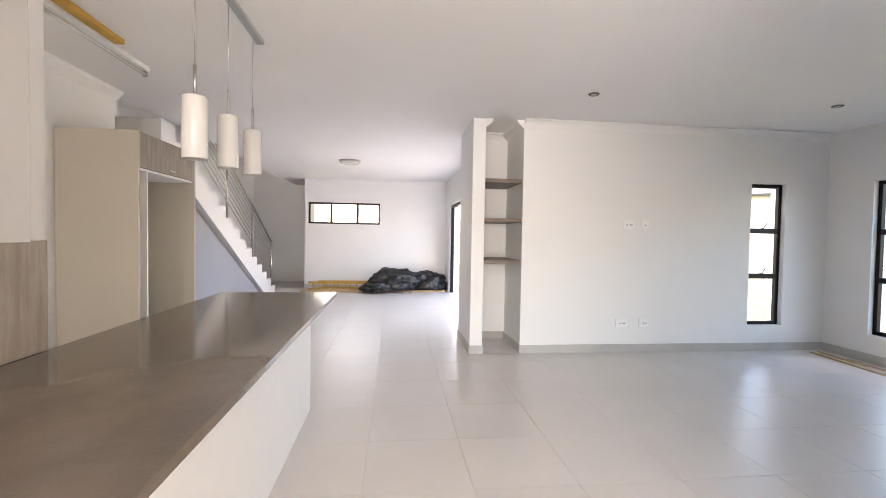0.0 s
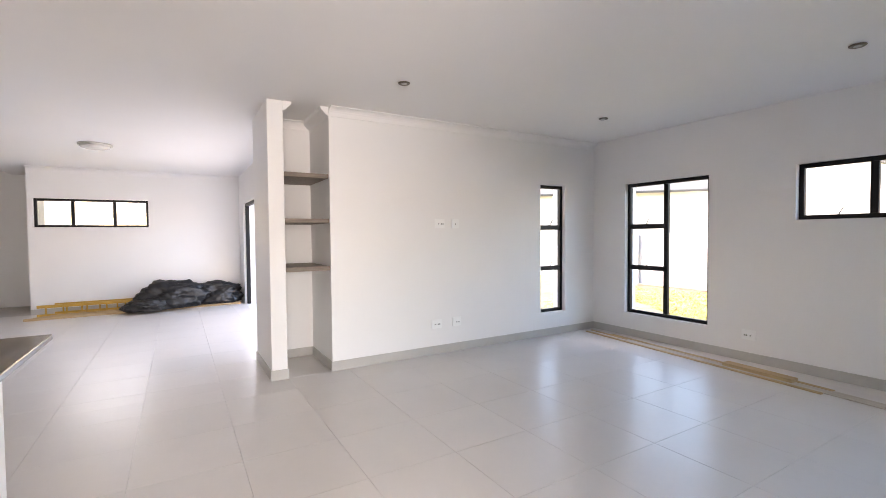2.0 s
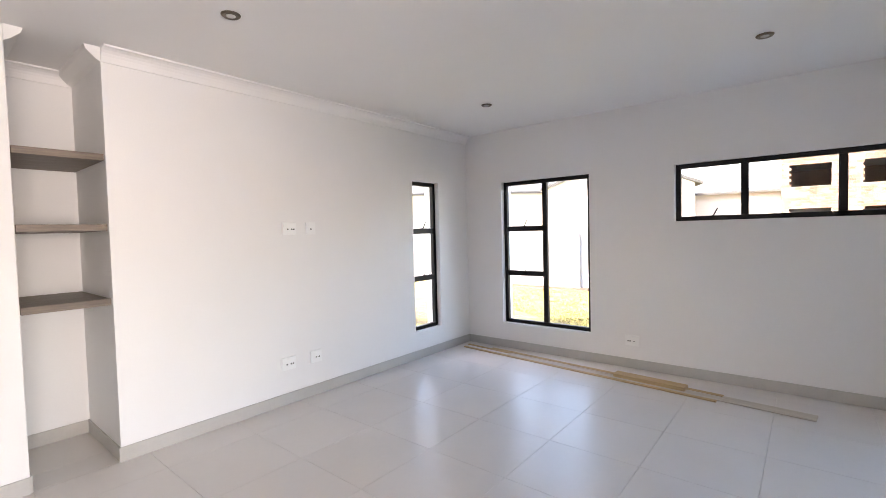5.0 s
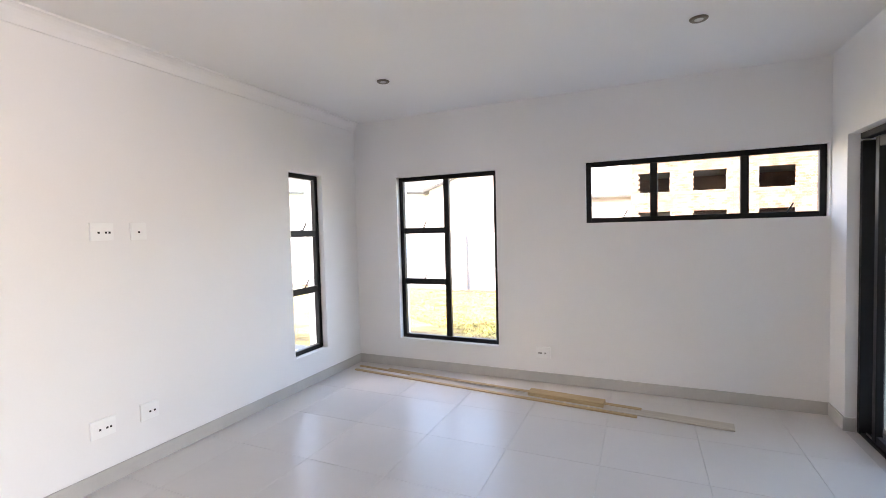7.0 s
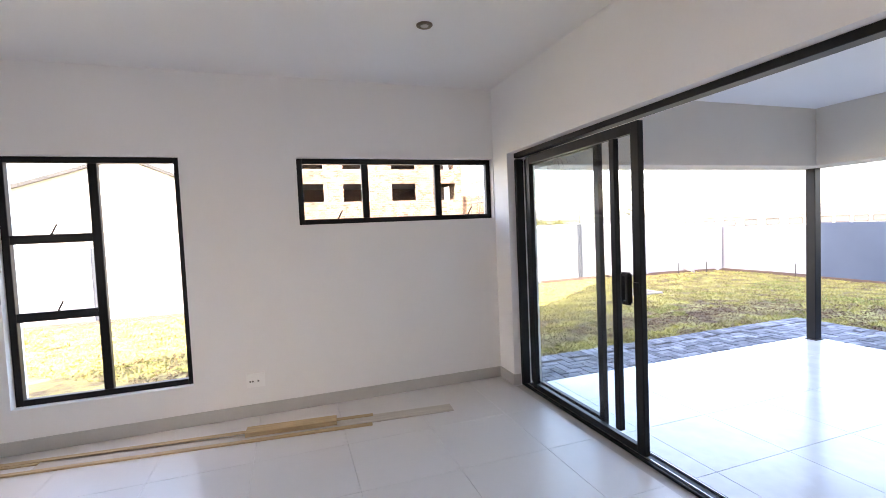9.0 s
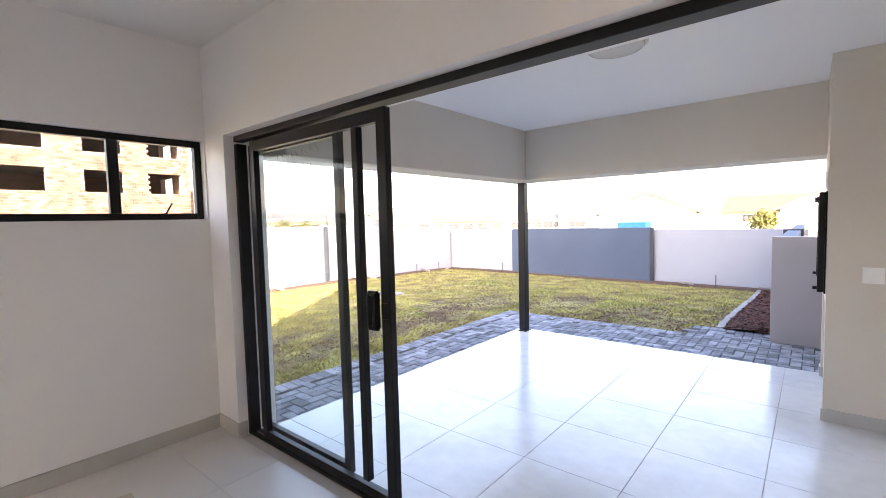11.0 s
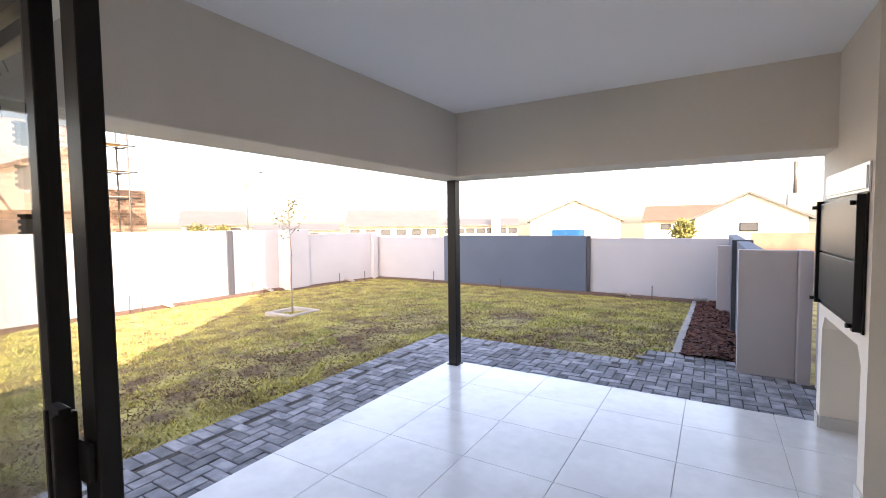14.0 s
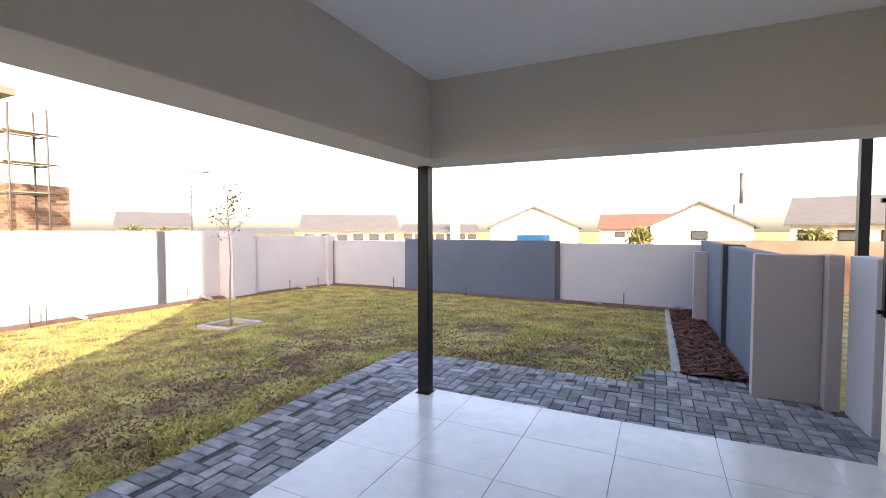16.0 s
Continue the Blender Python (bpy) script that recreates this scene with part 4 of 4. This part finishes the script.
for az, d, h in ((-67.7, 55, 5.2), (-99.8, 40, 4.3)):
    p = polar(az, d)
    tagged(part("chimney", box(p.x - 0.45, p.x + 0.45, p.y - 0.4, p.y + 0.4, -1.5, h - FALL * d, 0.03), HOUSE if az > -80 else EDGING), "plastered chimney standing behind a house", "chimney")
p = polar(-99.8, 40)
tagged(part("flue_pipe", tube((p.x, p.y, 3.42), (p.x, p.y, 5.7), 0.12, 10), STEEL), "dark metal flue pipe on the chimney", "chimney")
SHIFT = Vector((0, 0, -1.0))
p = polar(-36.8, 46)
lp = thing("street_lamp", "tall thin street lamp far behind the wall", "street lamp", (p.x, p.y, -0.4))
part("pole", tube((p.x, p.y, -0.4), (p.x, p.y, 7.6), 0.07, 10, 0.045), STEEL, lp)
part("arm", tube((p.x, p.y, 7.6), (p.x - 0.7, p.y - 0.7, 7.7), 0.035, 8), STEEL, lp)
part("lamp_head", box(p.x - 1.2, p.x - 0.7, p.y - 0.95, p.y - 0.7, 7.64, 7.76, 0.02), STEEL, lp)
SHIFT = PATIO
p = polar(-77.6, 16)
tagged(part("blue_tank", join(box(p.x - 0.5, p.x + 0.5, p.y - 0.4, p.y + 0.4, -0.9, 1.27, 0.03), box(p.x - 0.02, p.x + 0.02, p.y + 0.4, p.y + 0.42, 0.5, 1.2)), BLUE), "bright blue container behind the boundary wall", "container")
structure("wall_neighbour", box(-22, 2.6, -16.2, -16.0, -1.0, 1.1), BRICK, "low face-brick wall behind the side wall", "wall")


def bush(az, d, h, r, seed):
    rng = random.Random(seed)
    c = polar(az, d)
    h -= FALL * d
    t = thing("bush", "green garden bush behind the wall", "bush", (c.x, c.y, -1.0), "bushes behind the wall")
    bm = bmesh.new()
    for i in range(900):
        v = Vector([rng.gauss(0, 1) for _ in range(3)]).normalized() * r * rng.uniform(0.5, 1.0) * (0.8 + 0.4 * rng.random())
        o = Vector((c.x, c.y, h - r)) + v
        d1, d2 = Vector([rng.gauss(0, 1) for _ in range(3)]).normalized() * 0.14, Vector([rng.gauss(0, 1) for _ in range(3)]).normalized() * 0.07
        bm.faces.new([bm.verts.new(o + s) for s in (-d1, d2, d1, -d2)])
    part("crown", bm, LEAF, t)
    part("trunk", tube((c.x, c.y, -1.0), (c.x, c.y, h - r), 0.08, 8), BARKWOOD, t)


bush(-90.0, 30, 2.35, 0.75, 1)
bush(-31.5, 44, 2.9, 1.0, 2)
bush(-34.0, 44, 2.7, 0.8, 3)
bush(-106.0, 32, 2.3, 0.8, 4)

# unfinished brick building with scaffolding
X0, YA, YB = 28.0, -8.3, 1.7
bld = thing("brick_building", "unfinished clay-brick building with empty openings", "building", (X0 + 4, -3.4, -0.4))
holes = [(y, y + 1.5, z, z + 1.0) for z in (1.7, 3.7, 5.5) for y in (-7.9, -5.4, -2.6, -0.1)]
part("wall", wall_bm("x", X0, X0 + 0.25, YA, YB, -0.4, 7.3, holes), MORTAR, bld)
part("wall", wall_bm("y", YA, YA + 0.25, X0 + 0.25, X0 + 8, -0.4, 7.3, [(X0 + 1.5, X0 + 3, z, z + 1.0) for z in (1.7, 3.7, 5.5)]), BRICK, bld)
part("wall", box(X0 + 0.25, X0 + 8, YB - 0.25, YB, -0.4, 7.3), BRICK, bld)
part("wall", box(X0 + 7.75, X0 + 8, YA + 0.25, YB - 0.25, -0.4, 7.3), BRICK, bld)
for z in (1.35, 3.3, 5.2):
    part("floor_slab", box(X0 + 0.25, X0 + 7.75, YA + 0.25, YB - 0.25, z - 0.1, z + 0.05), EDGING, bld)
part("roof", prism([(X0 - 0.9, 7.3), (X0 + 8.5, 7.3), (X0 + 8.5, 7.5), (X0 + 4, 9.3), (X0 - 0.9, 7.55)], "y", YA - 0.9, YB + 0.6), SHELF, bld, "dark timber roof overhang")
part("low_wall", box(X0 + 0.3, X0 + 0.6, -11.5, YA, -0.4, 3.95), MORTAR, bld)


def brick_skin(x, y0, y1, z0, z1, holes):
    V, F = [], []
    rng = random.Random(2)
    z, row = z0, 0
    while z < z1 - 0.05:
        y = y0 - (0.13 if row % 2 else 0)
        while y < y1:
            a, b = max(y, y0), min(y + 0.245, y1)
            cy, cz = (a + b) / 2, z + 0.06
            if b - a > 0.05 and not any(h[0] - 0.02 < cy < h[1] + 0.02 and h[2] - 0.03 < cz < h[3] + 0.03 for h in holes):
                k, o = len(V), x - rng.uniform(0.012, 0.028)
                V += [(o, a, z), (o, b, z), (o, b, z + 0.11), (o, a, z + 0.11), (x, a, z), (x, b, z), (x, b, z + 0.11), (x, a, z + 0.11)]
                F += [(k, k + 3, k + 2, k + 1), (k, k + 1, k + 5, k + 4), (k + 1, k + 2, k + 6, k + 5), (k + 2, k + 3, k + 7, k + 6), (k + 3, k, k + 4, k + 7)]
            y += 0.26
        z += 0.125
        row += 1
    me = bpy.data.meshes.new("bricks")
    me.from_pydata(V, [], F)
    me.materials.append(BRICK)
    ob = tagged(new("bricks", me), "rough clay bricks of the unfinished wall", kind="stuff")
    ob.parent = bld
    ob.matrix_parent_inverse = bld.matrix_world.inverted()


bpy.context.view_layer.update()
brick_skin(X0, YA, YB, -0.3, 7.28, holes)
brick_skin(X0 + 0.3, -11.5, YA - 0.03, -0.3, 3.93, [])
sc = thing("scaffolding", "steel tube scaffolding beside the brick building", "scaffolding", (X0 - 0.6, -9.3, -0.4))
for x in (X0 - 0.3, X0 - 1.3):
    for y in (-8.75, -10.0):
        part("upright", tube((x, y, -0.42), (x, y, 6.9), 0.04, 8), STEEL, sc)
for z in (1.6, 3.4, 4.6, 5.8):
    for y in (-8.75, -10.0):
        part("ledger", tube((X0 - 1.5, y, z), (X0 - 0.1, y, z), 0.03, 8), STEEL, sc)
    for x in (X0 - 0.3, X0 - 1.3):
        part("ledger", tube((x, -10.4, z + 0.06), (x, -8.6, z + 0.06), 0.03, 8), STEEL, sc)
    part("deck", box(X0 - 1.2, X0 - 0.4, -10.0, -8.75, z + 0.09, z + 0.12), PINE, sc)

# the building and its scaffolding stand lower, on the slope
bpy.context.view_layer.update()
DOWN = Matrix.Translation((4.18, 0.86, -0.55)) @ Matrix.Rotation(radians(2.0), 4, "Z") @ Matrix.Translation((-4.42, -0.30, 0))
for ob in (bld, sc):
    ob.matrix_world = DOWN @ ob.matrix_world


# ---- pieces: tiles and pavers ----
def slab_mesh(name, w, d, h, bev, m):
    bm = bmesh.new()
    lo = [bm.verts.new((x, y, 0)) for x, y in ((-w / 2, -d / 2), (w / 2, -d / 2), (w / 2, d / 2), (-w / 2, d / 2))]
    mi = [bm.verts.new((v.co.x, v.co.y, h - bev)) for v in lo]
    hi = [bm.verts.new((v.co.x * (1 - 2 * bev / w), v.co.y * (1 - 2 * bev / d), h)) for v in lo]
    for a, b in ((lo, mi), (mi, hi)):
        for i in range(4):
            bm.faces.new((a[i], a[(i + 1) % 4], b[(i + 1) % 4], b[i]))
    bm.faces.new(hi)
    me = bpy.data.meshes.new(name)
    bm.to_mesh(me)
    bm.free()
    me.materials.append(m)
    return me


meshes = {}


def piece(name, x0, x1, y0, y1, z, h, bev, m, parent, tilt=0.0):
    key = (name, round(x1 - x0, 3), round(y1 - y0, 3), h)
    if key not in meshes:
        meshes[key] = slab_mesh(name, x1 - x0, y1 - y0, h, bev, m)
    ob = new(name, meshes[key])
    ob.parent = parent
    ob.location = Vector(((x0 + x1) / 2, (y0 + y1) / 2, z)) + SHIFT
    if tilt:
        ob.rotation_euler = (random.gauss(0, tilt), random.gauss(0, tilt), 0)
    return ob


random.seed(21)
T, G = 0.6, 0.0015


def tiles(x0, x1, y0, y1, ox, oy, parent, m, g):
    i0, i1 = math.floor((x0 - ox) / T), math.ceil((x1 - ox) / T)
    j0, j1 = math.floor((y0 - oy) / T), math.ceil((y1 - oy) / T)
    for i in range(i0, i1):
        for j in range(j0, j1):
            a, b = max(ox + i * T + g, x0), min(ox + (i + 1) * T - g, x1)
            c, d = max(oy + j * T + g, y0), min(oy + (j + 1) * T - g, y1)
            if b - a > 0.02 and d - c > 0.02:
                piece("tile", a, b, c, d, -0.0095 if m is TILE else STEP - 0.0055, 0.0095 if m is TILE else 0.0055, 0.001, m, parent)


SHIFT = HOME
tiles(-1.66, XE, YS, YN, 0.34, 0.74, floor, TILE, 0.0008)
tiles(-1.66, 1.98, YN, 6.2, 0.34, 0.74, floor, TILE, 0.0011)
tiles(-1.66, 2.42, 6.2, 11.6, 0.34, 0.74, floor, TILE, 0.0011)
tiles(-1.66, 2.46, -3.5, YS, 0.34, 0.74, floor, TILE, 0.0011)
tiles(2.13, 2.58, YN + 0.004, 6.05, 0.34, 0.74, floor, TILE, 0.0011)
SHIFT = PATIO
tiles(2.505, 6.13, -2.67, 1.085, 3.81, -2.11, patio_floor, PTILE, 0.0015)

paving = structure("pavement", join(box(6.14, 7.04, -3.85, 8.0, -0.3, -0.097), box(2.42, 6.14, -3.85, -2.68, -0.3, -0.097), box(2.86, 4.32, -4.37, -3.85, -0.3, -0.097)), SAND, "grey concrete block paving round the patio", "pavement")
rest = []


def in_paving(x, y):
    return (6.15 < x < 6.83 and -3.65 < y < 7.9) or (2.45 < x < 6.16 and -3.65 < y < -2.69) or (2.9 < x < 4.32 and -4.17 < y < -3.6)


def lay(x0, x1, y0, y1):
    dz = random.gauss(0, 0.0018)
    if y1 < 0.6 and len(meshes.setdefault("count", [])) < 300 and -3.9 < y0 and x1 > 4.0 and y1 < -0.6 or (x0 > 4.2 and y0 > -3.9 and y1 < -2.4 and len(meshes["count"]) < 300):
        meshes["count"].append(1)
        piece("paver", x0 + 0.004, x1 - 0.004, y0 + 0.004, y1 - 0.004, -0.138 + dz, 0.05, 0.005, PAVER, paving, 0.006)
    else:
        rest.append((x0 + 0.004, x1 - 0.004, y0 + 0.004, y1 - 0.004, -0.088 + dz))


# herringbone in 0.2 x 0.1 blocks
U = 0.1
for i in range(20, 74):
    for j in range(-56, 80):
        k = (i + j) % 4
        x, y = i * U + 0.09, j * U + 0.03
        if k == 0 and in_paving(x + U, y + U / 2):
            lay(x, x + 2 * U, y, y + U)
        elif k == 2 and in_paving(x + U / 2, y + U):
            lay(x, x + U, y, y + 2 * U)
# soldier course along the lawn
y = -3.65
while y < 7.9:
    lay(6.84, 7.04, y, y + 0.1)
    y += 0.1
x = 4.33
while x < 6.98:
    lay(x, x + 0.1, -3.85, -3.65)
    x += 0.1
x = 2.9
while x < 4.28:
    lay(x, x + 0.1, -4.37, -4.17)
    x += 0.1
V, F = [], []
for x0, x1, y0, y1, z in rest:
    k, b = len(V), 0.005
    V += [(x0, y0, z - 0.05), (x1, y0, z - 0.05), (x1, y1, z - 0.05), (x0, y1, z - 0.05), (x0, y0, z - b), (x1, y0, z - b), (x1, y1, z - b), (x0, y1, z - b),
          (x0 + b, y0 + b, z), (x1 - b, y0 + b, z), (x1 - b, y1 - b, z), (x0 + b, y1 - b, z)]
    for o in (0, 4):
        F += [(k + o + i, k + o + (i + 1) % 4, k + o + 4 + (i + 1) % 4, k + o + 4 + i) for i in range(4)]
    F.append((k + 8, k + 9, k + 10, k + 11))
me = bpy.data.meshes.new("pavers")
me.from_pydata(V, [], F)
me.materials.append(PAVER)
ob = tagged(new("pavers", me), "grey concrete paving blocks", kind="stuff")
ob.parent = paving
for i in range(12):
    y0 = -4.38 - i * 0.5
    z = ground_z(3.99, y0 - 0.25)
    ob = part("edging_stone", box(3.95, 4.04, y0 - 0.49, y0, z - 0.06, z + 0.04, 0.006), EDGING)
    tagged(ob, "concrete edging stone between lawn and bark bed", "edging", "edging of the bark bed")
